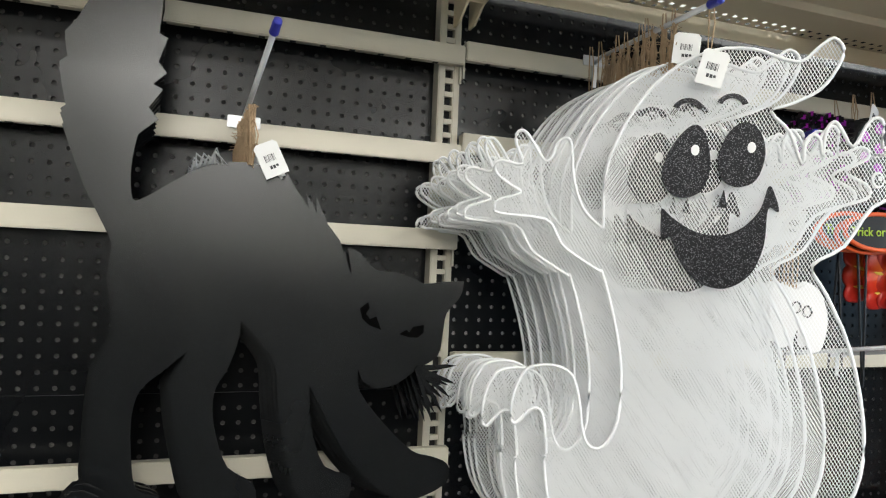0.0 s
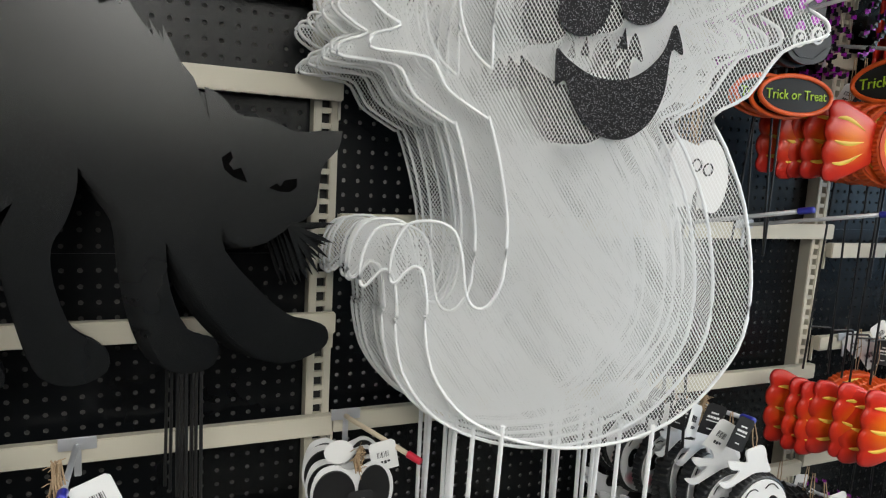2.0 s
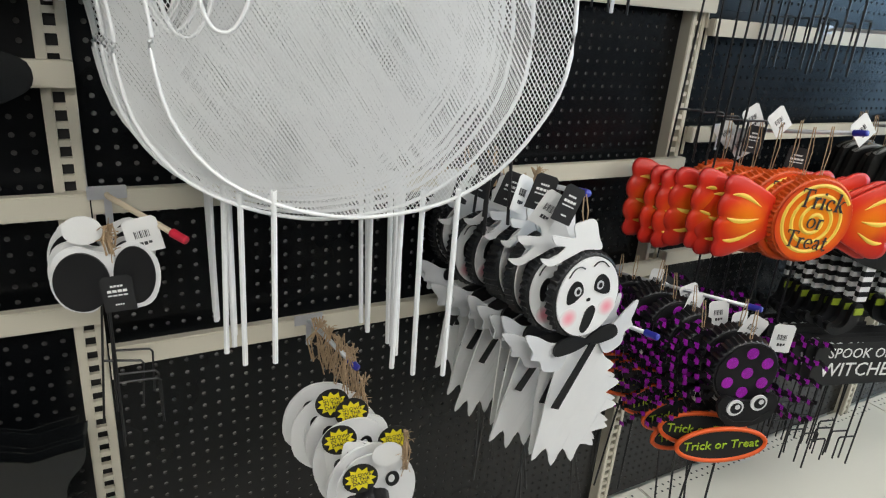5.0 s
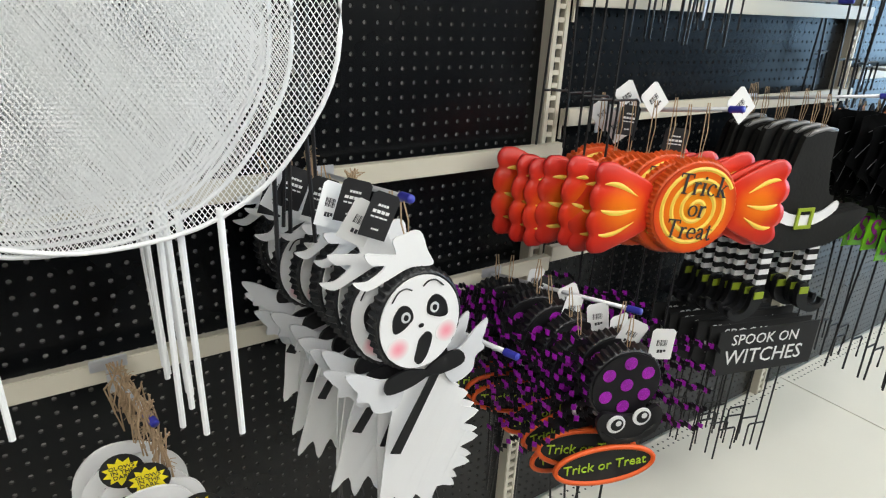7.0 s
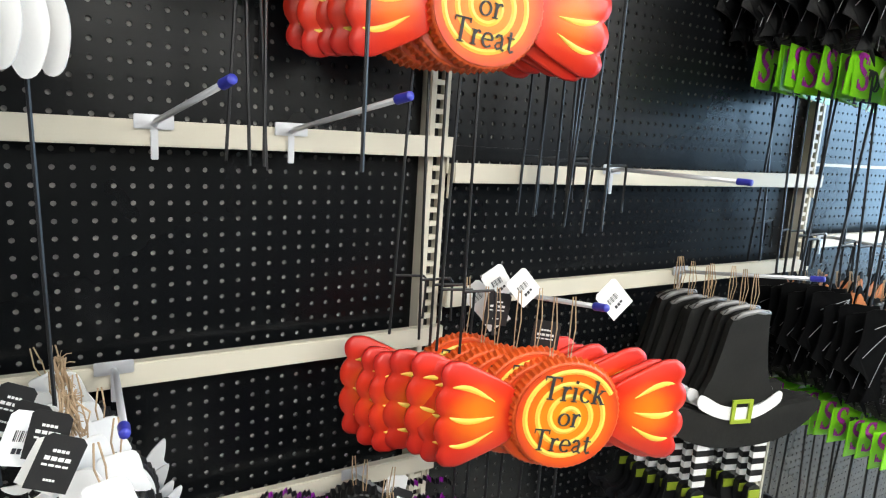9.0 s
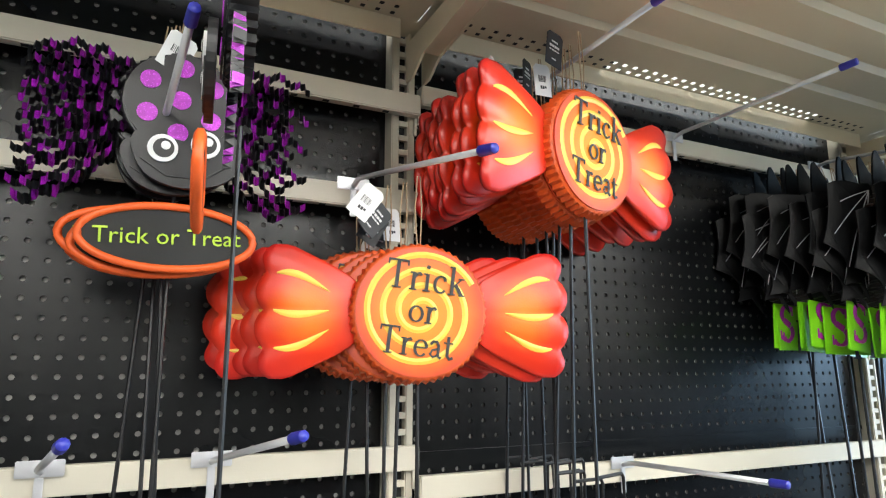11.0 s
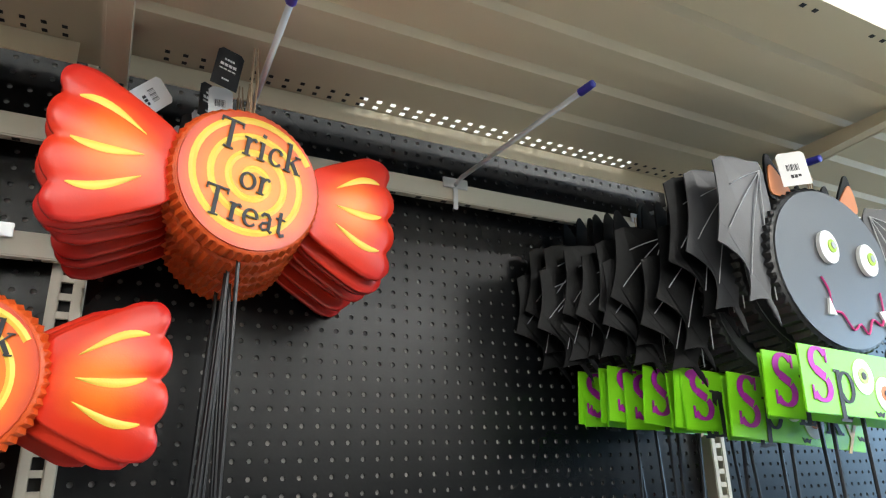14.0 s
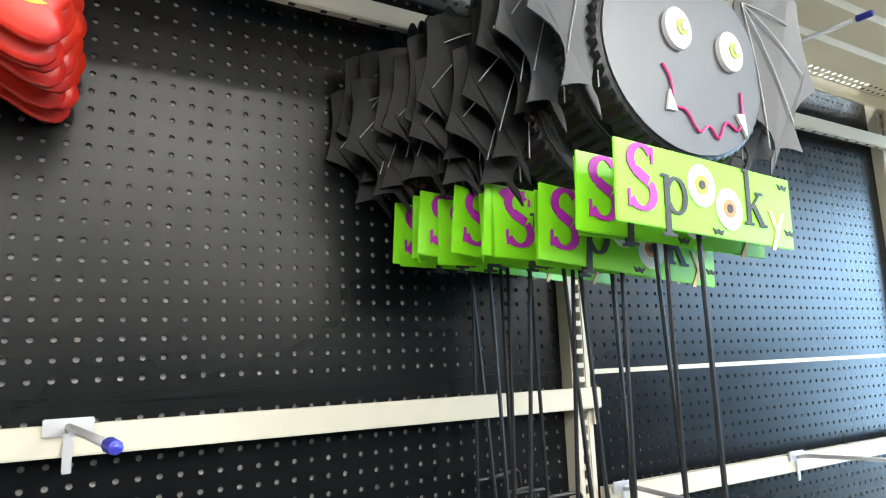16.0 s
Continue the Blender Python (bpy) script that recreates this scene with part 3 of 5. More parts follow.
G_RIGHT = [(0.135, 0.132), (0.146, 0.145), (0.157, 0.137), (0.161, 0.115), (0.165, 0.151), (0.175, 0.165), (0.186, 0.155), (0.205, 0.129), (0.223, 0.162), (0.236, 0.173), (0.247, 0.164), (0.248, 0.129), (0.276, 0.142), (0.292, 0.139), (0.293, 0.126), (0.261, 0.105), (0.292, 0.087), (0.300, 0.073), (0.291, 0.063), (0.240, 0.042), (0.202, -0.018), (0.157, -0.049)]
G_BODY = [(0.176, -0.089), (0.215, -0.168), (0.241, -0.273), (0.242, -0.355), (0.217, -0.417), (0.171, -0.478), (0.106, -0.520), (0.022, -0.540), (-0.045, -0.538), (-0.113, -0.519), (-0.166, -0.485), (-0.205, -0.427), (-0.219, -0.354)]
G_TAIL = [(-0.222, -0.350), (-0.230, -0.294), (-0.242, -0.282), (-0.254, -0.289), (-0.270, -0.307), (-0.279, -0.299), (-0.276, -0.262), (-0.265, -0.233), (-0.249, -0.219), (-0.215, -0.216), (-0.189, -0.230), (-0.177, -0.264), (-0.169, -0.314), (-0.156, -0.338), (-0.135, -0.335), (-0.117, -0.295), (-0.116, -0.220), (-0.130, -0.145), (-0.152, -0.073)]
G_LEFT = [(-0.159, -0.069), (-0.209, -0.038), (-0.223, -0.018), (-0.241, 0.004), (-0.309, 0.010), (-0.318, 0.018), (-0.312, 0.030), (-0.278, 0.042), (-0.295, 0.053), (-0.316, 0.069), (-0.319, 0.083), (-0.308, 0.089), (-0.278, 0.085), (-0.288, 0.112), (-0.290, 0.127), (-0.283, 0.135), (-0.271, 0.128), (-0.247, 0.093), (-0.235, 0.097), (-0.231, 0.112), (-0.224, 0.123), (-0.214, 0.126), (-0.207, 0.115), (-0.201, 0.064), (-0.185, 0.022), (-0.160, -0.002)]


def inside_runs(poly, o, d):
    """Stretches of the line o + t d that lie inside the outline."""
    nrm = Vector((-d.y, d.x))
    hits = []
    for i in range(len(poly)):
        a, b = poly[i] - o, poly[(i + 1) % len(poly)] - o
        da, db = a.dot(nrm), b.dot(nrm)
        if (da > 0) != (db > 0):
            p = a.lerp(b, da / (da - db))
            hits.append(p.dot(d))
    hits.sort()
    return [(hits[k], hits[k + 1]) for k in range(0, len(hits) - 1, 2)]


def lattice(poly, pitch, r, y):
    """Crossed wires that fill the outline."""
    verts, faces = [], []
    for ang, r in ((57, 0.66 * r), (123, r)):
        d = Vector((math.cos(radians(ang)), math.sin(radians(ang))))
        nrm = Vector((-d.y, d.x))
        offs = [p.dot(nrm) for p in poly]
        s = math.floor(min(offs) / pitch) * pitch
        while s < max(offs):
            for a, b in inside_runs(poly, nrm * s, d):
                if b - a < 0.003:
                    continue
                p, q = nrm * s + d * a, nrm * s + d * b
                n0 = len(verts)
                for e in (p, q):
                    verts += [(e.x - nrm.x * r, y, e.y - nrm.y * r), (e.x + nrm.x * r, y, e.y + nrm.y * r), (e.x, y + r * 1.6, e.y)]
                faces += [(n0, n0 + 1, n0 + 4, n0 + 3), (n0 + 1, n0 + 2, n0 + 5, n0 + 4), (n0 + 2, n0, n0 + 3, n0 + 5)]
            s += pitch
    me = bpy.data.meshes.new("mesh_panel")
    me.from_pydata(verts, [], faces)
    return me


def mesh_ghost(m):
    g = thing("ghost_yard_stake", m, "white wire mesh ghost garden stake with black glitter face", "ghost decoration", "mesh ghosts on one hook")
    outline = spline(G_HEAD + G_RIGHT + [(1.03 * x, 1.025 * z) for x, z in G_BODY] + G_TAIL + G_LEFT, 3)
    part("mesh_panel", lattice(outline, 0.0046, 0.00052, 0.0), M_MESHW, g, "white expanded metal mesh")
    part("wire_outline", tube([(p.x, -0.001, p.y) for p in outline], 0.0026, 6, closed=True), M_WHITEW, g, "thick white outline wire", True)
    eye1 = spline([(-0.072, 0.080), (-0.059, 0.121), (-0.031, 0.152), (-0.012, 0.139), (-0.002, 0.092), (-0.013, 0.056), (-0.040, 0.044), (-0.064, 0.056)])
    eye2 = spline([(0.009, 0.101), (0.020, 0.139), (0.043, 0.159), (0.067, 0.147), (0.077, 0.113), (0.066, 0.075), (0.040, 0.063), (0.017, 0.073)])
    mouth = spline([(-0.070, 0.016), (-0.068, 0.027), (-0.053, 0.014), (-0.019, -0.005), (0.020, -0.009), (0.051, 0.004), (0.075, 0.031), (0.085, 0.065), (0.093, 0.058), (0.102, 0.029), (0.086, 0.033), (0.083, -0.022), (0.065, -0.066), (0.030, -0.088), (-0.008, -0.081), (-0.037, -0.051), (-0.054, -0.015), (-0.067, -0.020)])
    part("eye", slab(eye1, -0.0045, -0.002), M_GLIT, g, "black glitter eye")
    part("eye", slab(eye2, -0.0045, -0.002), M_GLIT, g, "black glitter eye")
    part("mouth", slab(mouth, -0.0045, -0.002), M_GLIT, g, "black glitter grin")
    part("eye_glint", slab(ellipse(-0.026, 0.115, 0.006, 0.008, 14), -0.0058, -0.0046), M_WHITE, g)
    part("eye_glint", slab(ellipse(0.056, 0.122, 0.006, 0.008, 14), -0.0058, -0.0046), M_WHITE, g)
    for bx, bz in ((-0.039, 0.170), (0.025, 0.179)):
        brow = [(bx + 0.024 * math.cos(a) * k, bz + 0.021 * math.sin(a) * k) for k, rng in ((1, range(0, 11)), (0.68, range(10, -1, -1))) for a in [0.35 + 2.4 * q / 10 for q in rng]]
        part("eyebrow", slab(brow, -0.0045, -0.002), M_GLIT, g)
    nose = [(0.013, 0.033), (0.026, 0.031), (0.020, 0.058)]
    part("nose", slab(nose, -0.0045, -0.002), M_GLIT, g)
    for sx, top, foot in ((-0.098, -0.522, -0.775), (0.132, -0.512, -0.80)):
        part("stake", tube([(sx, 0, top), (sx * 1.03, 0.0, foot)], 0.0038, 8), M_WHITEW, g, "white wire leg")
    return g


gl = hook(0.29, 2.105, 0.225, -0.475, 2.075)
ghost = mesh_ghost(pose(0.30, -0.375, 1.78, 4, 0, -20))
twine(ghost, -0.012, 0.258, 0.0, 0.085)
for k in range(1, 9):
    copy_thing(ghost, pose(0.272 - 0.003 * k + wander(0.007), -0.362 + 0.027 * k, 1.776 - 0.0015 * k + wander(0.005), 3 + wander(0.8), wander(1.2), -20 + wander(2.5)))
tag(ghost, -0.004, -0.012, 0.259, False, 0.040, 0.052, 14)
tag(ghost, -0.040, 0.012, 0.290, False, 0.040, 0.046, 4)
for k in range(9):
    p = along(gl, 0.05 + 0.08 * k)
    loop = thing("twine_loop", Matrix.Translation(p + Vector((0, 0, 0.003))), "tan jute loop hanging on the hook", "twine", "twine loops")
    knot(loop, 0, 0, -0.075, 0.0, 0.005)


# ---- black cats ----
C_TAIL = [(-0.372, 0.470), (-0.376, 0.540), (-0.345, 0.600), (-0.300, 0.580), (-0.278, 0.520), (-0.281, 0.474)]
C_FUR = [(-0.284, 0.424), (-0.272, 0.419), (-0.283, 0.383), (-0.271, 0.368), (-0.289, 0.350), (-0.275, 0.344), (-0.293, 0.316), (-0.279, 0.300)]
C_SPINE = [(-0.305, 0.276), (-0.311, 0.233), (-0.309, 0.190), (-0.298, 0.183), (-0.260, 0.209), (-0.223, 0.233), (-0.184, 0.246), (-0.144, 0.248), (-0.115, 0.239)]
C_TUFTS = [(-0.100, 0.223), (-0.096, 0.238), (-0.081, 0.214), (-0.061, 0.186), (-0.067, 0.211), (-0.049, 0.180), (-0.051, 0.205), (-0.036, 0.174), (-0.019, 0.138), (-0.030, 0.162), (-0.012, 0.140), (0.009, 0.084)]
C_HEAD = [(0.001, 0.130), (0.023, 0.120), (0.046, 0.097), (0.078, 0.094), (0.105, 0.086), (0.126, 0.078), (0.158, 0.082)]
C_MUZZLE = [(0.191, 0.084), (0.186, 0.059), (0.164, 0.031), (0.159, -0.001), (0.152, -0.037), (0.117, -0.060), (0.086, -0.082), (0.055, -0.088), (0.034, -0.078)]
C_FORELEG = [(0.025, -0.058), (0.030, -0.093), (0.069, -0.142), (0.117, -0.187), (0.149, -0.197), (0.176, -0.210), (0.178, -0.236), (0.151, -0.254), (0.112, -0.263), (0.064, -0.244), (0.010, -0.186), (-0.027, -0.120)]
C_PAW = [(-0.047, -0.084), (-0.042, -0.146), (-0.019, -0.206), (0.019, -0.222), (0.018, -0.258), (-0.016, -0.271), (-0.052, -0.256), (-0.078, -0.190), (-0.092, -0.115), (-0.100, -0.051), (-0.125, -0.014)]
C_HIND = [(-0.152, 0.014), (-0.154, -0.017), (-0.167, -0.058), (-0.182, -0.085), (-0.185, -0.117), (-0.178, -0.156), (-0.160, -0.202), (-0.123, -0.228), (-0.121, -0.262), (-0.160, -0.280), (-0.199, -0.266), (-0.219, -0.212), (-0.238, -0.133), (-0.245, -0.079)]
C_REAR = [(-0.225, -0.034), (-0.254, -0.060), (-0.283, -0.087), (-0.293, -0.125), (-0.291, -0.180), (-0.282, -0.227), (-0.249, -0.242), (-0.241, -0.273), (-0.273, -0.290), (-0.318, -0.282), (-0.347, -0.235), (-0.349, -0.173), (-0.349, -0.110), (-0.344, -0.055), (-0.324, -0.015), (-0.321, 0.017), (-0.331, 0.080)]
C_BRUSH = [(-0.327, 0.132), (-0.370, 0.213), (-0.391, 0.266), (-0.405, 0.303), (-0.397, 0.310), (-0.410, 0.368), (-0.399, 0.378), (-0.405, 0.411), (-0.390, 0.432)]


def cat_outline():
    """Smooth flanks and paws, with the corners of fur, ears and leg gaps left sharp."""
    out = []
    for run_, sharp in ((C_TAIL, 0), (C_FUR, 1), (C_SPINE, 0), (C_TUFTS, 1), (C_HEAD, 0), (C_MUZZLE, 0), (C_FORELEG, 0), (C_PAW, 0), (C_HIND, 0), (C_REAR, 0), (C_BRUSH, 1)):
        out += [Vector(p) for p in run_] if sharp else spline(run_, 3, False)
    return out


def metal_cat(m):
    c = thing("cat_yard_stake", m, "black sheet metal arched cat garden stake", "cat decoration", "metal cats on one hook")
    part("silhouette", slab(cat_outline(), -0.0012, 0.0012), M_CAT, c)
    e1 = [(0.024, 0.036), (0.036, 0.046), (0.039, 0.037), (0.034, 0.028), (0.040, 0.020), (0.050, 0.024), (0.059, 0.003), (0.040, 0.010), (0.028, 0.020)]
    e2 = [(0.088, -0.003), (0.099, 0.004), (0.104, 0.000), (0.110, 0.009), (0.127, 0.012), (0.127, 0.000), (0.118, -0.008), (0.104, -0.008)]
    # the sheet is not cut: black plates paint the dark of the eye openings
    for e in (e1, e2):
        part("eye_hole_shade", slab(e, -0.0020, -0.0013), M_EYE_SHADE, c, "black plate painted as the shade in a slanting cut-out eye")
    for tx, tz in ((0.183, -0.052), (0.184, -0.082), (0.176, -0.104), (0.163, -0.128), (0.146, -0.140)):
        root, tip = Vector((0.118, -0.056)), Vector((tx, tz))
        side = (tip - root).orthogonal().normalized() * 0.0038
        blade = slab([root - side, root + side, root.lerp(tip, 0.75) + side * 0.8, tip, root.lerp(tip, 0.75) - side * 0.8], -0.0046, -0.0022)
        part("whisker", blade, M_CAT, c, "flat black whisker blade")
    for sx in (-0.02, 0.0):
        part("stake", tube([(sx, 0.002, -0.265), (sx, 0.002, -0.47)], 0.0025, 6), M_ROD, c)
    for sx in (-0.30, -0.315):
        part("stake", tube([(sx, 0.002, -0.285), (sx, 0.002, -0.49)], 0.0025, 6), M_ROD, c)
    return c


cl = hook(-0.36, 1.912, -0.330, -0.335, 2.005)
cat = metal_cat(pose(-0.2, -0.168, 1.6, 0, 0, -3))
knot(cat, -0.152, -0.004, 0.245, 0.335, 0.006)
tag(cat, -0.132, -0.012, 0.278, False, 0.036, 0.052, -26)
wrap = bmesh.new()
for k in range(5):
    tube([(-0.225 + 0.006 * k, -0.006, 0.236 + 0.002 * k), (-0.220 + 0.006 * k + wander(0.008), -0.012, 0.256 + wander(0.010)), (-0.206 + 0.006 * k, -0.004, 0.242)], 0.0030, 4, wrap, taper=0.3)
part("clear_wrap", wrap, mat("clear_film", (0.30, 0.31, 0.32), 0.10, spec=1.0), cat, "crumpled clear plastic film")
for k in range(1, 6):
    copy_thing(cat, pose(-0.2 - 0.004 * k + wander(0.003), -0.168 + 0.019 * k, 1.598 - 0.003 * k, 0, 0.15 * k + wander(0.4), -3 + wander(1.0)))
low_cat = metal_cat(pose(-0.21, -0.20, 0.79, 0, 0, 0))
low_cat["label"] = "black sheet metal cat garden stake on a low hook"
for k in range(1, 5):
    copy_thing(low_cat, pose(-0.21 + wander(0.01), -0.20 + 0.022 * k, 0.787 + wander(0.006), 0, wander(1.5), wander(2)))
price = thing("price_tag_bunch", pose(-0.335, -0.26, 1.235), "jute loop with a white price tag", "price tag")
knot(price, -0.035, 0, -0.06, 0.025, 0.006)
tag(price, 0.0, -0.01, 0.0, False, 0.05, 0.055, -22)
hook(-0.37, 1.178, -0.36, -0.30, 1.23)


# ---- candies ----
def wing_at(side, s, w):
    """A point of the puffed wrapper fan: s runs from the disc outward, w across."""
    half = 0.034 + 0.063 * s ** 0.72 - 0.012 * max(0, s - 0.75) * 4 * abs(w) ** 3
    lobe = abs(math.sin(2 * math.pi * w * 0.97)) ** 0.7
    x = 0.132 * s * (1 - 0.10 * w * w * s) - (1 - lobe) * 0.011 * s ** 5 - 0.066
    y = -0.010 * math.sin(math.pi * min(1, s * 0.9)) * (1 - w * w) - 0.0028 * s * s * lobe * (1 - w ** 8)
    return side * x, y, half * w


def candy_wing(side):
    """Puffed fan of a twisted wrapper, with scalloped end and ridges."""
    bm = bmesh.new()
    S, W = 10, 32
    grid = {}
    for layer, thick in ((0, 0.0), (1, 0.006)):
        for i in range(S + 1):
            for j in range(W + 1):
                x, y, z = wing_at(side, i / S, -1 + 2 * j / W)
                grid[layer, i, j] = bm.verts.new((x, y + thick, z))
    for i in range(S):
        for j in range(W):
            bm.faces.new((grid[0, i, j], grid[0, i + 1, j], grid[0, i + 1, j + 1], grid[0, i, j + 1]))
            bm.faces.new((grid[1, i, j], grid[1, i, j + 1], grid[1, i + 1, j + 1], grid[1, i + 1, j]))
    for i in range(S):
        for j in (0, W):
            bm.faces.new((grid[0, i, j], grid[0, i + 1, j], grid[1, i + 1, j], grid[1, i, j]))
    for j in range(W):
        for i in (0, S):
            bm.faces.new((grid[0, i, j], grid[0, i, j + 1], grid[1, i, j + 1], grid[1, i, j]))
    return bm


def wing_stripe(side, k):
    """A painted crescent that lies on the wing."""
    bm = bmesh.new()
    prev = None
    for q in range(13):
        t = q / 12
        s = 0.30 + 0.56 * t
        w = k * 0.50 * (0.80 + 0.25 * t) + (0.11 * math.sin(math.pi * t) * (1 if k > 0 else -1) if k else -0.07 * math.sin(math.pi * t))
        hw = 0.062 * math.sin(math.pi * (0.03 + 0.94 * t)) ** 0.8
        row = []
        for e in (-1, -0.33, 0.33, 1):
            x, y, z = wing_at(side, s, w + hw * e)
            row.append(bm.verts.new((x, y - (0.0016 if abs(e) < 1 else 0.0006), z)))
        if prev:
            for a in range(3):
                bm.faces.new((prev[a], prev[a + 1], row[a + 1], row[a]))
        prev = row
    return bm


def candy(m, group):
    c = thing("candy_yard_stake", m, "orange and red metal wrapped candy garden stake", "candy decoration", group)
    part("disc_rim", crimped(0, 0, 0.0895, 0.0895, -0.014, 0.004, 54, 0.04), M_RIM, c, "crimped orange edge")
    part("disc_face", slab(ellipse(0, 0, 0.0842, 0.0842, 48), -0.0165, -0.0143), M_DISC, c, "orange face disc")
    path = []
    for q in range(150):
        a = 0.35 + q * 0.142
        r = 0.010 + (0.078 - 0.010) * q / 149
        path.append((-r * math.cos(a), -0.0166, r * math.sin(a)))
    sp = bmesh.new()
    prev = None
    for i, p in enumerate(path):
        d = (Vector(path[min(i + 1, 149)]) - Vector(path[max(i - 1, 0)])).normalized()
        nrm = Vector((-d.z, 0, d.x)) * 0.0041
        vs = [sp.verts.new(Vector(p) + nrm), sp.verts.new(Vector(p) + Vector((0, -0.0014, 0))), sp.verts.new(Vector(p) - nrm)]
        if prev:
            sp.faces.new((prev[0], prev[1], vs[1], vs[0]))
            sp.faces.new((prev[1], prev[2], vs[2], vs[1]))
        prev = vs
    part("spiral", sp, M_YEL, c, "raised yellow spiral line")
    for word, size, cx, cz in (("Trick", 0.0375, 0.007, 0.041), ("or", 0.035, 0.002, -0.001), ("Treat", 0.0350, -0.006, -0.043)):
        part("lettering", roman(word, size, cx, cz, -0.0190, -7), M_INK, c, "black painted words")
    for side in (-1, 1):
        wg = part("wrapper_wing", candy_wing(side), M_WING, c, "orange and red scalloped wrapper end", True)
        wg.location = (side * 0.143, 0, 0)
        for k in (-1, 0, 1):
            st = part("stripe", wing_stripe(side, k), M_YEL, wg, "yellow painted stripe", True)
    stake(c, 0.0, 0.006, -0.09, -0.54, 0.105, 1)
    twine(c, 0.0, 0.088, 0.0, 0.10)
    return c


def candy_stack(line, n, x, y, z, yaw, dx, dy, dz, group, spread=3.0, size=1.0):
    first = candy(pose(x, y, z, 0, 0, yaw), group)
    first.scale = (size, size, size)
    for k in range(1, n):
        copy_thing(first, pose(x + dx * k + wander(0.005), y + dy * k, z + dz * k + wander(0.006), wander(1.5), wander(3.0), yaw + wander(spread)))
    return first


tl = hook(1.43, 2.125, 1.419, -0.445, 2.140)
c1 = candy_stack(tl, 9, 1.411, -0.277, 1.974, 13, 0.001, 0.027, -0.0005, "candies on the top hook", 3.0, 1.04)
tag(c1, -0.02, 0.03, 0.19, True, 0.034, 0.055, 8)
tag(c1, -0.075, 0.10, 0.15, False, 0.036, 0.055, 40, 20)
for k in range(7):
    tag(c1, -0.02 + wander(0.008), 0.06 + 0.024 * k, 0.155 + wander(0.012), k % 3 != 0, 0.030, 0.05, wander(14), wander(25))
ml = hook(1.130, 1.935, 1.161, -0.437, 1.893)
c2 = candy_stack(ml, 5, 1.156, -0.252, 1.735, -14, -0.013, 0.027, 0.0, "candies on the middle hook", 5, 0.95)
for k in range(6):
    tag(c2, -0.045 + wander(0.016), -0.01 + 0.028 * k, 0.150 + wander(0.014), k in (1, 2, 4), 0.032, 0.048, 20 + wander(30), wander(35))
ll = hook(1.335, 1.252, 1.306, -0.40, 1.324)
c3 = candy_stack(ll, 7, 1.300, -0.340, 1.137, -20, -0.014, 0.027, -0.001, "candies on the low hook", 4)
for k, (tx, ty, tz, bl) in enumerate(((0.045, 0.0, 0.205, 0), (-0.07, 0.09, 0.200, 0), (-0.10, 0.13, 0.200, 0), (-0.085, 0.11, 0.165, 1), (-0.02, 0.05, 0.135, 1), (-0.12, 0.19, 0.155, 0), (-0.10, 0.16, 0.14, 0))):
    tag(c3, tx, ty, tz, bool(bl), 0.044, 0.056, wander(10) - 38 * (not bl), wander(12))
hook(0.749, 1.533, 0.787, -0.34, 1.602)
hook(0.944, 1.533, 0.991, -0.351, 1.601)
hook(1.821, 2.125, 1.844, -0.425, 2.148)
hook(1.640, 1.487, 1.670, -0.36, 1.506)
hook(3.014, 1.315, 3.03, -0.42, 1.35)
hook(2.80, 2.126, 2.822, -0.42, 2.133)


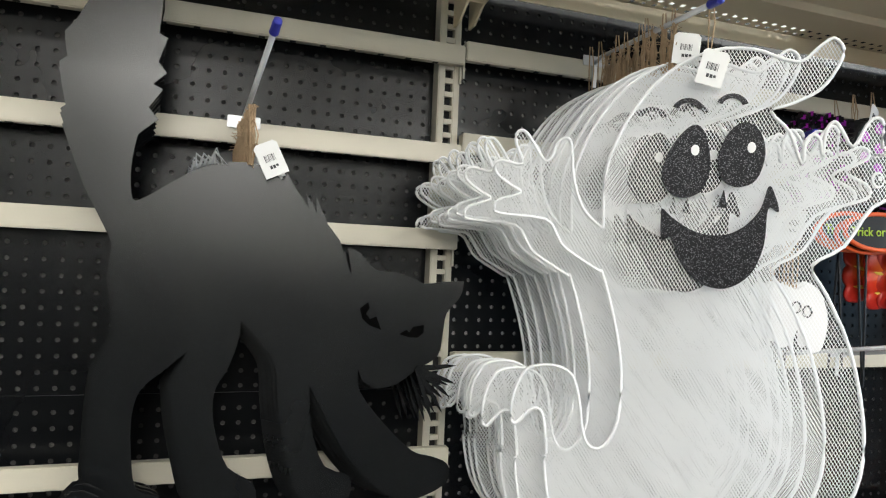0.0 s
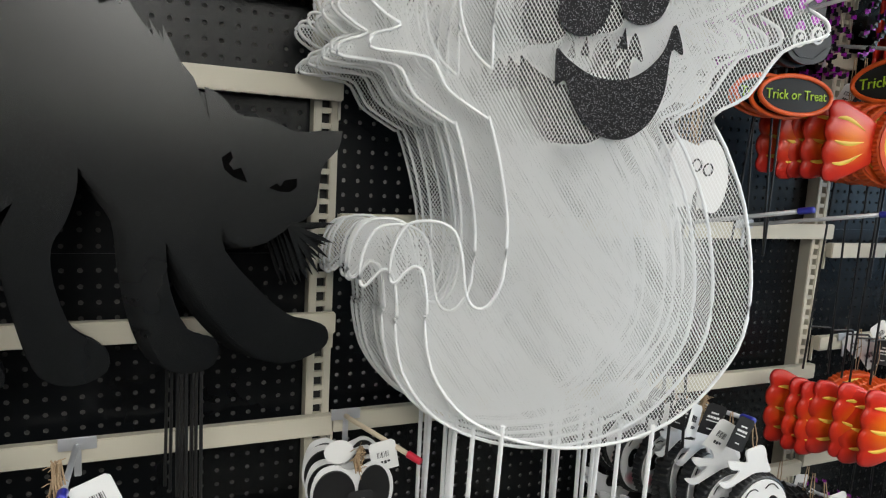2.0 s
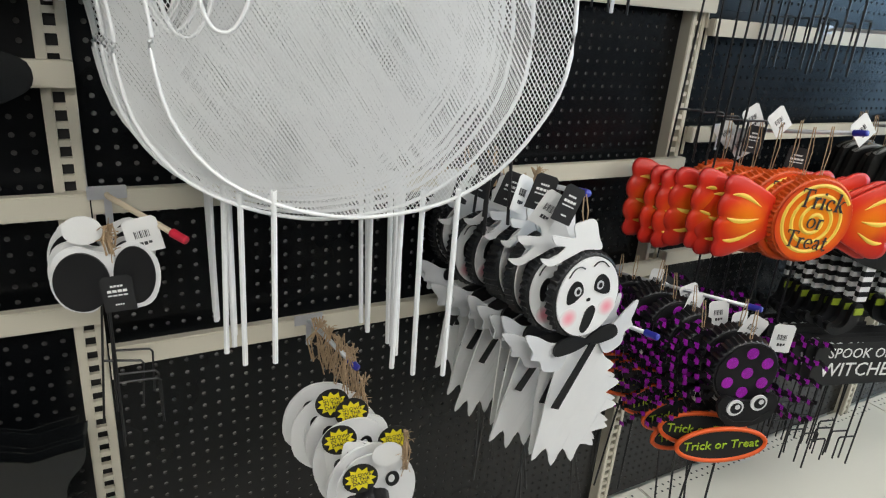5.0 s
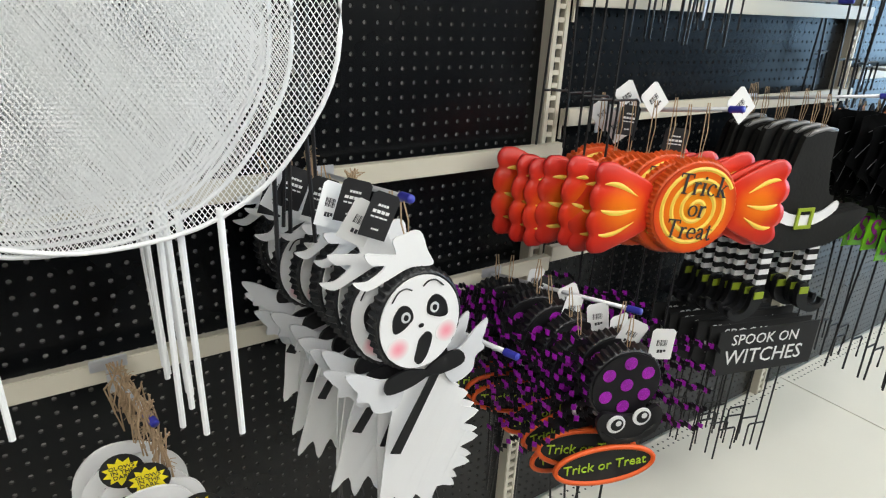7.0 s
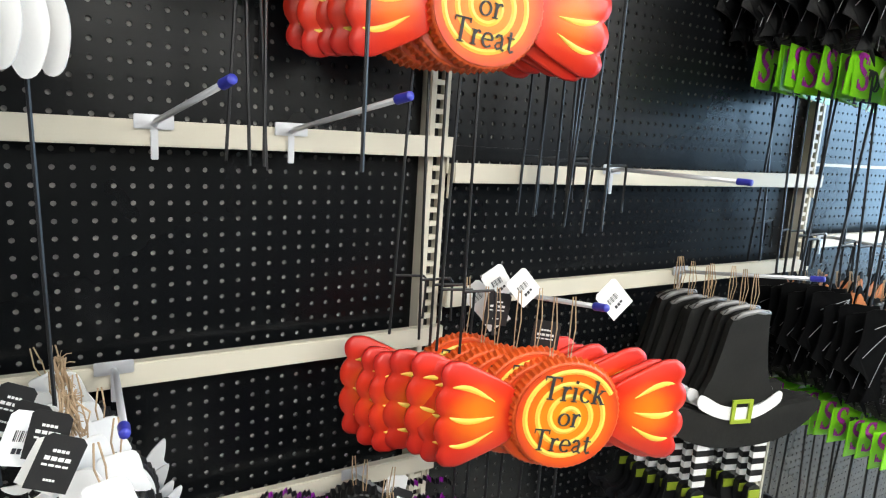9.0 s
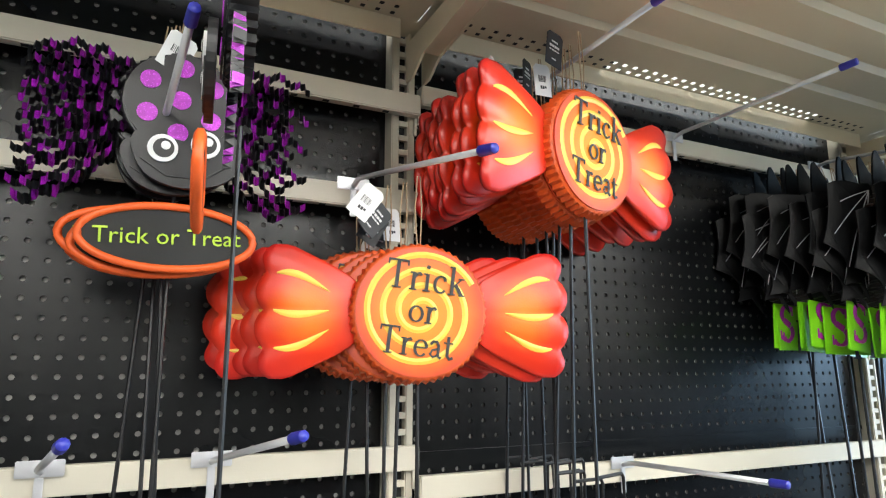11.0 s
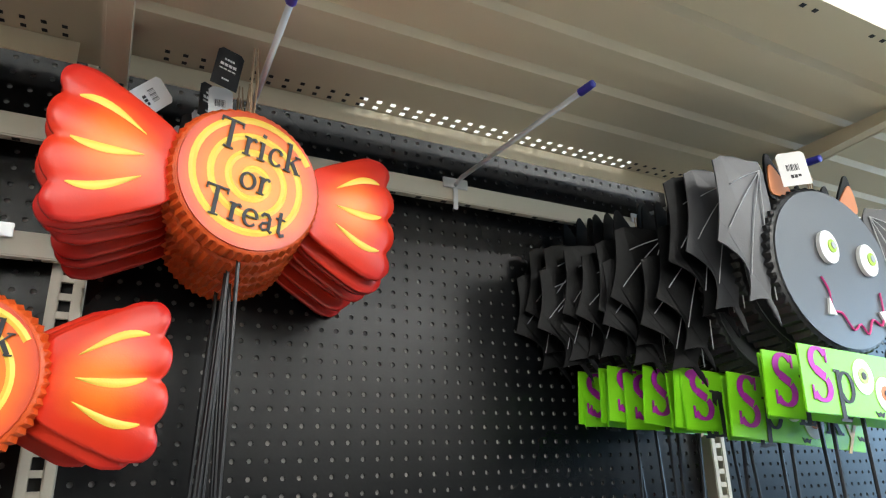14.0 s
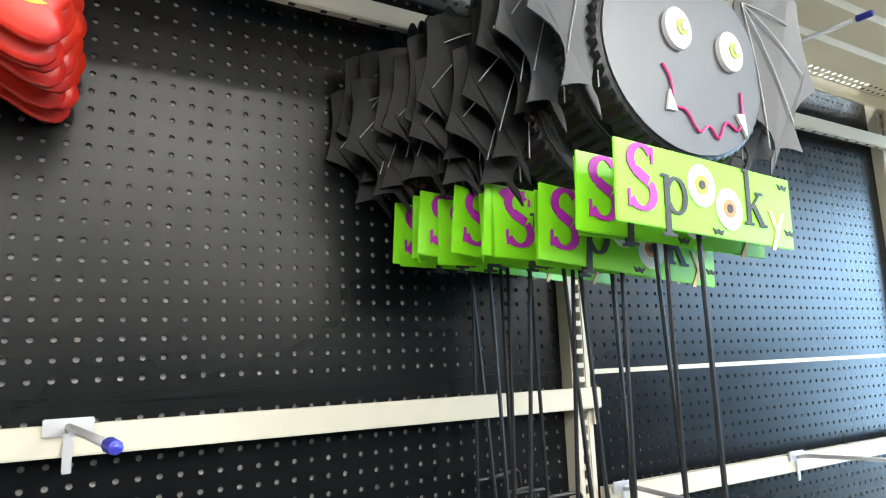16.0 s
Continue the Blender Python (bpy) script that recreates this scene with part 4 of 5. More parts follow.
# ---- screaming ghosts ----
def scream_ghost(m):
    g = thing("ghost_ornament", m, "white tin ghost with a round face, cape and bow", "ghost decoration", "round-faced ghosts on one hook")
    part("head_rim", crimped(0, 0.03, 0.064, 0.071, -0.008, 0.008, 40, 0.06), M_CRIMP, g, "black crimped edge")
    part("face", slab(ellipse(0, 0.03, 0.058, 0.066, 40), -0.0105, -0.0083), M_WHITE, g, "white painted face")
    for s in (-1, 1):
        eye = spline([(s * 0.010, 0.042), (s * 0.014, 0.058), (s * 0.026, 0.063), (s * 0.038, 0.050), (s * 0.040, 0.030), (s * 0.030, 0.028), (s * 0.018, 0.034)])
        part("eye", slab(eye, -0.0118, -0.0106), M_BLACK, g, "black droopy eye")
        part("iris", slab(ellipse(s * 0.021, 0.046, 0.0066, 0.0076, 16), -0.0126, -0.0119), M_GREYW, g)
        part("pupil", slab(ellipse(s * 0.021, 0.046, 0.0034, 0.0044, 12), -0.0133, -0.0127), M_BLACK, g)
        ck = part("cheek", slab(ellipse(0, 0, 0.0165, 0.0165, 24), -0.0112, -0.0106), M_ROUGE, g, "pink rouged cheek")
        ck.location = (s * 0.036, 0, 0.004)
        brow = [(p.x, p.y) for p in spline([(s * 0.008, 0.080), (s * 0.016, 0.085), (s * 0.027, 0.083), (s * 0.037, 0.072)], 4, False)]
        part("eyebrow", tube([(p[0], -0.0112, p[1]) for p in brow], 0.0011, 5), M_BLACK, g)
    part("mouth", slab(spline([(-0.004, 0.008), (0.008, 0.014), (0.014, 0.004), (0.004, -0.020), (-0.008, -0.030), (-0.015, -0.022), (-0.010, -0.006)]), -0.0118, -0.0106), M_BLACK, g, "black wailing mouth")
    part("nose", slab(ellipse(0.0, 0.026, 0.004, 0.003, 10), -0.0115, -0.0106), M_BLACK, g)
    tuft = spline([(-0.030, 0.098), (-0.062, 0.092), (-0.078, 0.108), (-0.058, 0.104), (-0.034, 0.116), (-0.052, 0.124), (-0.058, 0.140), (-0.034, 0.132), (-0.018, 0.128), (-0.020, 0.146), (-0.006, 0.150), (0.018, 0.148), (0.026, 0.120), (0.032, 0.098), (0.0, 0.104)])
    part("tuft", slab(tuft, 0.002, 0.005), M_WHITE, g, "white wispy top")
    cape = bmesh.new()
    pts = [(-0.036, -0.046), (-0.050, -0.10), (-0.066, -0.16), (-0.078, -0.215), (-0.088, -0.264), (-0.062, -0.246), (-0.052, -0.288), (-0.030, -0.258), (-0.012, -0.294), (0.006, -0.264), (0.036, -0.280), (0.030, -0.248), (0.068, -0.254), (0.044, -0.216), (0.088, -0.216), (0.054, -0.180), (0.092, -0.170), (0.056, -0.138), (0.074, -0.126), (0.050, -0.100), (0.040, -0.070), (0.036, -0.046)]
    slab(spline(pts, 3), 0.0, 0.0025, cape)
    for v in cape.verts:
        v.co.y += 0.9 * v.co.x * v.co.x
    part("cape", cape, M_WHITE, g, "white ragged-edged tin cape")
    for s in (-1, 1):
        arm = spline([(s * 0.030, -0.048), (s * 0.068, -0.034), (s * 0.096, -0.014), (s * 0.122, -0.004), (s * 0.116, -0.024), (s * 0.108, -0.040), (s * 0.112, -0.054), (s * 0.094, -0.062), (s * 0.084, -0.086), (s * 0.046, -0.092)])
        part("arm", slab([(s * 0.03 + (p[0] - s * 0.03) * 0.84, -0.05 + (p[1] + 0.05) * 0.9) for p in arm], -0.005, -0.002), M_GREYW, g, "white pointed sleeve")
        bow = spline([(0.0, -0.044), (s * 0.030, -0.032), (s * 0.056, -0.036), (s * 0.060, -0.056), (s * 0.030, -0.060), (0.0, -0.054)])
        part("bow_loop", slab(bow, -0.012, -0.008), M_BLACK, g, "black satin bow")
        rib = [(s * 0.006, -0.052), (s * 0.018, -0.057), (s * -0.052, -0.158), (s * -0.066, -0.150)]
        if s > 0:
            part("ribbon_tail", slab(rib, -0.014, -0.012), M_BLACK, g, "black ribbon tail")
    part("stake", tube([(0.0, 0.012, -0.04), (0.0, 0.012, -0.48)], 0.0025, 6), M_ROD, g)
    return g


sl = hook(0.690, 1.182, 0.675, -0.366, 1.241)
sg = scream_ghost(pose(0.674, -0.397, 1.060, 0, -8, -2))
twine(sg, 0.0, 0.14, 0.004, 0.05)
for k in range(1, 10):
    copy_thing(sg, pose(0.672 - 0.003 * k + wander(0.008), -0.397 + 0.036 * k, 1.058 + wander(0.014), wander(5), -6 + wander(12), -2 + wander(17)))
for k in range(9):
    tag(sg, -0.02 - 0.008 * k + wander(0.014), 0.0 + 0.026 * k, 0.205 + wander(0.016), k % 2 == 0, 0.037, 0.056, 34 + wander(16), wander(25))
knot(sg, -0.02, 0.10, 0.16, 0.21, 0.010)
knot(sg, -0.03, 0.22, 0.15, 0.21, 0.010)
hook(0.815, 0.925, 0.840, -0.411, 0.990)


# ---- spiders ----
def spider(m, group, drop=0.0, reach=0.125):
    s = thing("spider_yard_stake", m, "black tin spider with purple spots and tinsel legs", "spider decoration", group)
    part("body_rim", crimped(-0.03, 0.060, 0.066, 0.066, -0.006, 0.020, 36, 0.07), M_CRIMP, s, "black crimped edge")
    part("body_face", slab(ellipse(-0.03, 0.060, 0.061, 0.061, 36), -0.0085, -0.0063), M_BLACK, s)
    for k in range(7):
        a = 2 * math.pi * k / 6
        cx, cz = (-0.03, 0.062) if k == 6 else (-0.03 + 0.041 * math.cos(a + 0.5), 0.062 + 0.041 * math.sin(a + 0.5))
        part("spot", slab(ellipse(cx, cz, 0.0115, 0.0115, 18), -0.0098, -0.0086), M_PURP, s, "purple glitter spot")
    head = spline([(-0.080, 0.000), (-0.070, 0.018), (-0.045, 0.012), (-0.02, 0.008), (0.005, 0.012), (0.030, 0.022), (0.042, 0.000), (0.034, -0.028), (0.008, -0.044), (-0.03, -0.048), (-0.064, -0.034)])
    part("head", slab(head, -0.020, -0.012), M_BLACK, s)
    for cx, cz in ((-0.046, -0.004), (0.000, 0.006)):
        part("eye_white", slab(ellipse(cx, cz, 0.0165, 0.0165, 24), -0.0235, -0.0203), M_WHITE, s, "round white eye")
        part("eye_ring", slab(ellipse(cx + 0.001, cz, 0.0115, 0.0115, 20), -0.0243, -0.0236), M_BLACK, s)
        part("eye_glint", slab(ellipse(cx + 0.003, cz + 0.003, 0.0052, 0.0052, 14), -0.0250, -0.0244), M_WHITE, s)
    part("smile", tube([(-0.068, -0.0208, -0.018), (-0.040, -0.0208, -0.036), (0.0, -0.0208, -0.036), (0.030, -0.0208, -0.014)], 0.0011, 5), M_CRIMP, s)
    for side in (-1, 1):
        for k in range(5):
            z0 = 0.098 - 0.021 * k
            rise = 0.030 - 0.020 * k
            strip, rows = bmesh.new(), []
            for q in range(33):
                t = q / 32
                x = -0.03 + side * (0.050 + reach * t)
                z = z0 + rise * math.sin(math.pi * t * 0.62) - 0.022 * t * t + 0.004 * math.sin(q * 0.7 + k)
                y = 0.004 + (0.0045 if q % 2 else -0.0045)
                hh = 0.0056 - 0.0012 * t
                rows.append([strip.verts.new((x, y, z - hh)), strip.verts.new((x, y, z + hh)), strip.verts.new((x, y + 0.0012, z + hh)), strip.verts.new((x, y + 0.0012, z - hh))])
            for q in range(32):
                for e in range(4):
                    f = strip.faces.new((rows[q][e], rows[q][(e + 1) % 4], rows[q + 1][(e + 1) % 4], rows[q + 1][e]))
                    f.material_index = 1 if (q + 2 * k) % 6 in (2, 3) and q > 2 else 0
            strip.faces.new(rows[0])
            strip.faces.new(rows[-1][::-1])
            leg = part("leg", strip, M_CRIMP, s, "pleated tinsel leg with purple bands")
            leg.data.materials.append(M_PURP)
    sign = thing_sign(s, -0.052 + drop, -0.088 - drop)
    part("stake", tube([(-0.03, 0.012, -0.05), (-0.03, 0.012, -0.42)], 0.0024, 6), M_ROD, s)
    twine(s, -0.03, 0.122, 0.006, 0.06)
    return s


def thing_sign(parent, cx, cz, yaw=0.0):
    """The oval name board under a spider, rimmed in orange."""
    rim = tube([(x, -0.020, z) for x, z in ellipse(cx, cz, 0.092, 0.036, 40)], 0.0048, 6, closed=True)
    board = part("sign_board", slab(ellipse(cx, cz, 0.090, 0.034, 40), -0.020, -0.017), M_CHALK, parent, "black oval chalkboard sign")
    part("sign_rim", rim, M_ORANGE, board, "orange rim", True)
    part("lettering", lettering("Trick or Treat", 0.0265, cx, cz, -0.0212, 2, 0.0007), M_LIME, board, "lime green hand lettering")
    return board


hook(1.075, 0.925, 1.123, -0.404, 0.991)
sp1 = spider(pose(1.082, -0.455, 0.834, 0, 0, -20), "spiders on the low hook")
for k in range(1, 9):
    copy_thing(sp1, pose(1.084 + 0.001 * k + wander(0.012), -0.455 + 0.043 * k, 0.832 + wander(0.014), wander(3), wander(7), -20 + wander(10)))
for k in range(8):
    tag(sp1, 0.015 - 0.014 * k + wander(0.01), -0.005 + 0.042 * k, 0.152 + wander(0.010), k == 6, 0.040, 0.056, wander(30), wander(25))
hook(0.845, 1.935, 0.86, -0.42, 1.985)
sp2 = spider(pose(0.892, -0.434, 1.934, 0, 0, -96), "spiders on the high hook", 0.020, 0.060)
sp3 = spider(pose(0.896, -0.195, 1.920, 0, 0, -2), "spiders on the high hook", 0.020, 0.105)
for k in range(1, 4):
    copy_thing(sp3, pose(0.896 - 0.007 * k + wander(0.006), -0.195 + 0.020 * k, 1.918 + wander(0.005), wander(3), wander(3), -2 + wander(4)))
tag(sp3, -0.03, 0.0, 0.150, False, 0.036, 0.052, 20, 20)


# ---- bats ----
def bat_wing(s):
    """Outline of a tin wing: a rounded shoulder, hooked tips and hollow curves between them."""
    out = [Vector(p) for p in ((0.112, 0.0), (0.116, 0.09), (0.119, 0.142), (0.126, 0.158), (0.150, 0.156), (0.176, 0.160), (0.198, 0.158))]
    tips = [Vector(p) for p in ((0.212, 0.150), (0.224, 0.020), (0.190, -0.070), (0.140, -0.104), (0.112, -0.010))]
    for a, b in zip(tips, tips[1:]):
        hollow = -0.006 if a.x > 0.20 and b.x > 0.20 else -0.024
        for q in range(7):
            t = q / 7
            out.append(a.lerp(b, t) + (b - a).orthogonal().normalized() * hollow * math.sin(math.pi * t))
    return [Vector((s * p.x, p.y)) for p in out]


def bat(m, group, bend=0.30, far=-0.5, droop=0.0, skin=None):
    b = thing("bat_yard_stake", m, "charcoal tin bat with a green word sign on a stake", "bat decoration", group)
    part("body_rim", crimped(0.02, -0.03, 0.150, 0.134, -0.006, 0.024, 56, 0.035), M_CRIMP, b, "black crimped edge")
    part("body_face", slab(ellipse(0.02, -0.03, 0.142, 0.127, 48), -0.0085, -0.0063), M_BATF, b, "grey satin face")
    for cx, cz in ((0.0, 0.0), (0.098, -0.010)):
        part("eye_white", slab(ellipse(cx, cz, 0.023, 0.027, 28), -0.0150, -0.0086), M_WHITE, b, "white oval eye")
        part("iris", slab(ellipse(cx + 0.006, cz + 0.002, 0.0098, 0.0108, 20), -0.0165, -0.0151), M_IRIS, b, "green iris")
        part("pupil", slab(ellipse(cx + 0.008, cz + 0.003, 0.005, 0.006, 14), -0.0174, -0.0166), M_VEIN, b)
    mouth = [(-0.030, -0.050), (-0.018, -0.070), (-0.016, -0.100), (0.004, -0.104), (0.024, -0.128), (0.044, -0.118), (0.060, -0.132), (0.078, -0.108), (0.100, -0.116), (0.112, -0.090), (0.114, -0.062)]
    part("mouth", tube([(p.x, -0.0105, p.y) for p in spline(mouth, 4, False)], 0.0017, 6), M_HOTP, b, "wavy pink wire mouth")
    for fx, fz, dx in ((-0.022, -0.096, -0.006), (0.106, -0.104, 0.010)):
        part("fang", slab([(fx - 0.008, fz - 0.012), (fx + 0.009, fz - 0.012), (fx + dx * 0.2, fz + 0.014)] if dx < 0 else [(fx - 0.008, fz + 0.010), (fx + 0.008, fz + 0.012), (fx + dx, fz - 0.020)], -0.0125, -0.0088), M_WHITE, b, "white fang")
    for s in (-1, 1):
        lean = bend if s < 0 else far

        def wing_depth(x):
            out_ = abs(x) - 0.112
            return lean * out_ + 1.4 * out_ * out_
        ob = slab([(p[0], p[1] * (1 - 3 * droop)) for p in bat_wing(s)], 0.0, 0.002)
        for v in ob.verts:
            v.co.y += wing_depth(v.co.x)
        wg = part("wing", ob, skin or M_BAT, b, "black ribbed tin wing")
        wg.location = (0.02, 0.004, (-0.026 if s < 0 else -0.065) - droop)
        for ex, ez in ((0.190, 0.112), (0.204, 0.040), (0.180, -0.030), (0.142, -0.066)):
            st = (0.128, 0.142)
            path = [(st[0] + (ex - st[0]) * q / 6 + 0.004 * math.sin(math.pi * q / 6), st[1] + (ez - st[1]) * q / 6) for q in range(7)]
            part("vein", tube([(s * px, wing_depth(px) - 0.0012, pz * (1 - 3 * droop)) for px, pz in path], 0.0009, 5), M_VEIN, wg, "silver painted rib")
        ear = spline([(s * 0.060, 0.0), (s * 0.088, 0.052), (s * 0.104, 0.066), (s * 0.112, 0.030), (s * 0.108, -0.010)])
        er = part("ear", slab(ear, 0.004, 0.008), M_BAT, b)
        er.location = (0.02, 0, 0.085)
        if droop == 0:
            part("ear_lining", slab([(p[0] * 0.94 + s * 0.005, p[1] * 0.66 + 0.002) for p in ear], 0.0015, 0.0038), M_EAR, er, "orange ear lining")
    card = bmesh.new()
    box(-0.156, 0.156, -0.016, -0.013, -0.047, 0.047, card, 0.001)
    sg_ = part("sign_board", card, M_GREEN, b, "lime green sign board")
    sg_.location = (0.026, 0, -0.212)
    sg_.rotation_euler = (0, radians(3.0), 0)
    part("lettering", roman("S", 0.076, -0.118, 0.0, -0.0174), M_MAG, sg_, "magenta glitter letter")
    part("lettering", roman("p", 0.074, -0.066, 0.0, -0.0174), M_INK, sg_, "black letter")
    part("lettering", roman("k", 0.070, 0.078, 0.004, -0.0174), M_INK, sg_, "black letter")
    part("lettering", lettering("y", 0.074, 0.122, -0.012, -0.0168, 0, 0.0005), M_PEACH, sg_, "pale orange letter")
    for cx, cz, mt in ((-0.018, 0.012, M_IRIS), (0.030, -0.010, M_EAR)):
        part("eyeball", slab(ellipse(cx, cz, 0.024, 0.026, 24), -0.0172, -0.0161), M_TAGW, sg_, "white eyeball letter o")
        part("iris", slab(ellipse(cx, cz + 0.001, 0.0115, 0.0115, 18), -0.0179, -0.0173), mt, sg_)
        part("pupil", slab(ellipse(cx, cz + 0.001, 0.0055, 0.0055, 12), -0.0186, -0.0180), M_INK, sg_)
    for cx, cz in ((0.140, 0.034), (0.148, -0.026), (0.008, -0.040)):
        tiny = [(cx - 0.011, cz + 0.004), (cx - 0.004, cz + 0.001), (cx, cz + 0.004), (cx + 0.004, cz + 0.001), (cx + 0.011, cz + 0.004), (cx + 0.006, cz - 0.004), (cx, cz - 0.002), (cx - 0.006, cz - 0.004)]
        part("tiny_bat", slab(tiny, -0.0170, -0.0161), M_INK, sg_)
    stake(b, 0.024, 0.006, -0.15, -0.70, 0.11, 1, 0.0032)
    twine(b, 0.02, 0.10, 0.008, 0.06, 3)
    return b


bl = hook(2.275, 2.125, 2.262, -0.47, 2.098)
b1 = bat(pose(2.260, -0.440, 1.953, 0, 0, 0), "bats on the top hook", 0.0, -0.5, 0.0, M_BAT_LIT)
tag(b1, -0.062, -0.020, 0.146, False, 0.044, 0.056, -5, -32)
# those behind the first hang lower, each pair of wings bent its own way;
# only the first two have the wing colour lightened for the sheen
for k, bend, y, z, droop, skin in ((1, 0.02, -0.398, 1.949, 0.0, M_BAT_LIT), (2, 0.25, -0.372, 1.955, 0.0, M_BAT), (3, 0.10, -0.335, 1.922, 0.035, M_BAT), (4, 0.32, -0.310, 1.924, 0.060, M_BAT)):
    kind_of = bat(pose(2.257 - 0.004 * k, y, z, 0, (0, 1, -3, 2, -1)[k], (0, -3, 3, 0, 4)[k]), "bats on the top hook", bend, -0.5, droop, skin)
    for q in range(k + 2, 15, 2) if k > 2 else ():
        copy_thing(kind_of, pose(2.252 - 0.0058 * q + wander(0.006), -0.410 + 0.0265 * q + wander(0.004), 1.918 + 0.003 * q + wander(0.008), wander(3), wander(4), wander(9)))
hook(2.50, 1.315, 2.46, -0.45, 1.335)
b2 = bat(pose(2.41, -0.400, 1.085, 0, 0, -6), "bats on the low hook")
for k in range(1, 12):
    copy_thing(b2, pose(2.405 + 0.003 * k + wander(0.01), -0.400 + 0.031 * k, 1.085 + wander(0.014), wander(1.5), wander(4), -6 + wander(6)))


# ---- witch hats ----
def witch(m):
    w = thing("witch_hat_yard_stake", m, "black tin witch hat with striped legs and a sign", "hat decoration", "witch hats on one hook")
    cone = spline([(-0.090, 0.020), (-0.076, 0.075), (-0.060, 0.138), (-0.048, 0.188), (-0.028, 0.208), (0.018, 0.214), (0.044, 0.210), (0.048, 0.188), (0.054, 0.130), (0.066, 0.070), (0.082, 0.020), (0.0, -0.005)])
    hb = bmesh.new()
    slab(cone, -0.006, 0.010, hb)
    part("cone", hb, M_HAT, w, "scuffed black pointed crown")
    part("rolled_tip", tube([(-0.044, 0.0, 0.194), (-0.020, -0.004, 0.207), (0.012, -0.004, 0.213), (0.048, 0.0, 0.207)], 0.006, 8), mat("tip_sheen", (0.22, 0.22, 0.22), 0.4, metal=0.3, var=0.5), w, "shiny rolled tip", True)
    brim = spline([(-0.190, -0.005), (-0.150, 0.006), (-0.095, -0.010), (0.0, -0.028), (0.090, -0.010), (0.150, 0.002), (0.215, 0.004), (0.190, -0.040), (0.120, -0.080), (0.030, -0.094), (-0.060, -0.090), (-0.145, -0.060)])
    part("brim", slab(brim, -0.012, 0.006), M_HAT, w, "wide curved brim")
    band = spline([(-0.104, 0.034), (-0.05, 0.008), (0.0, 0.0), (0.05, 0.006), (0.096, 0.034), (0.100, 0.008), (0.05, -0.022), (0.0, -0.028), (-0.05, -0.022), (-0.108, 0.006)])
    part("band", slab(band, -0.0155, -0.0125), M_WHITE, w, "white hat band")
    bk = bmesh.new()
    for x0, x1, z0, z1 in ((-0.026, 0.026, 0.012, 0.020), (-0.026, 0.026, -0.034, -0.026), (-0.026, -0.017, -0.026, 0.012), (0.017, 0.026, -0.026, 0.012)):
        box(x0, x1, -0.020, -0.0158, z0, z1, bk)
    part("buckle", bk, M_BUCK, w, "green square buckle")
    for lx in (-0.075, 0.075):
        for q in range(7):
            part("stocking_band", box(lx - 0.016, lx + 0.016, -0.008, 0.004, -0.098 - 0.0145 * q, -0.0840 - 0.0145 * q), M_WHITE if q % 2 == 0 else M_BLACK, w, "striped stocking")
        boot = spline([(lx - 0.014, -0.198), (lx + 0.014, -0.198), (lx + 0.016, -0.236), (lx + 0.004, -0.262), (lx - 0.018, -0.276), (lx - 0.052, -0.284), (lx - 0.080, -0.270), (lx - 0.086, -0.250), (lx - 0.072, -0.246), (lx - 0.070, -0.260), (lx - 0.040, -0.262), (lx - 0.022, -0.244)]) if lx < 0 else spline([(lx - 0.014, -0.198), (lx + 0.014, -0.198), (lx + 0.022, -0.244), (lx + 0.040, -0.262), (lx + 0.070, -0.260), (lx + 0.072, -0.246), (lx + 0.086, -0.250), (lx + 0.080, -0.270), (lx + 0.052, -0.284), (lx + 0.018, -0.276), (lx - 0.004, -0.262), (lx - 0.016, -0.236)])
        part("boot", slab(boot, -0.009, 0.005), M_CRIMP, w, "black boot with a curled toe")
        part("boot_buckle", box(lx - 0.015, lx + 0.015, -0.0125, -0.0092, -0.224, -0.204, None, 0.001), M_BUCK, w, "green boot buckle")
    sb = part("sign_board", box(-0.168, 0.168, -0.010, -0.006, -0.445, -0.312, None, 0.001), M_CHALK, w, "black board with white words")
    part("lettering", lettering("SPOOK ON", 0.044, -0.012, -0.345, -0.0106, -2, 0.0005), M_TAGW, sb, "white painted words")
    part("lettering", lettering("WITCHES", 0.062, -0.006, -0.398, -0.0106, -2, 0.0005), M_TAGW, sb, "white painted words")
    stake(w, -0.08, 0.002, -0.42, -0.74, 0.10, 1)
    stake(w, 0.08, 0.002, -0.42, -0.74, 0.10, -1)
    twine(w, 0.0, 0.208, 0.0, 0.085, 3)
    return w


hook(1.905, 1.252, 1.945, -0.370, 1.316)
w1 = witch(pose(1.882, -0.264, 1.014, 0, 0, -16))
for k in range(1, 8):
    copy_thing(w1, pose(1.880 - 0.002 * k + wander(0.008), -0.264 + 0.028 * k, 1.014 + wander(0.006), wander(1), wander(2.5), -16 + wander(5)))


# ---- tin skull faces and small ghosts ----
def boo_head(m):
    b = thing("tin_face_ornament", m, "white tin face with big black eye sockets", "face decoration", "tin faces on the red-tipped hook")
    part("plate", slab(spline([(-0.052, -0.055), (-0.066, -0.02), (-0.056, 0.02), (-0.030, 0.032), (0.0, 0.022), (0.036, 0.036), (0.062, 0.016), (0.068, -0.02), (0.054, -0.056), (0.018, -0.062), (0.0, -0.046), (-0.02, -0.064)]), -0.001, 0.001), M_WHITE, b)
    part("eye_socket", slab(ellipse(-0.028, -0.018, 0.034, 0.042, 30), -0.006, -0.002), M_BLACK, b, "large black eye socket")
    part("eye_socket", slab(ellipse(0.036, -0.012, 0.026, 0.042, 30), -0.005, -0.002), M_BLACK, b, "large black eye socket")
    stake(b, 0.0, 0.002, -0.05, -0.29, 0.11, 1, 0.0018)
    return b


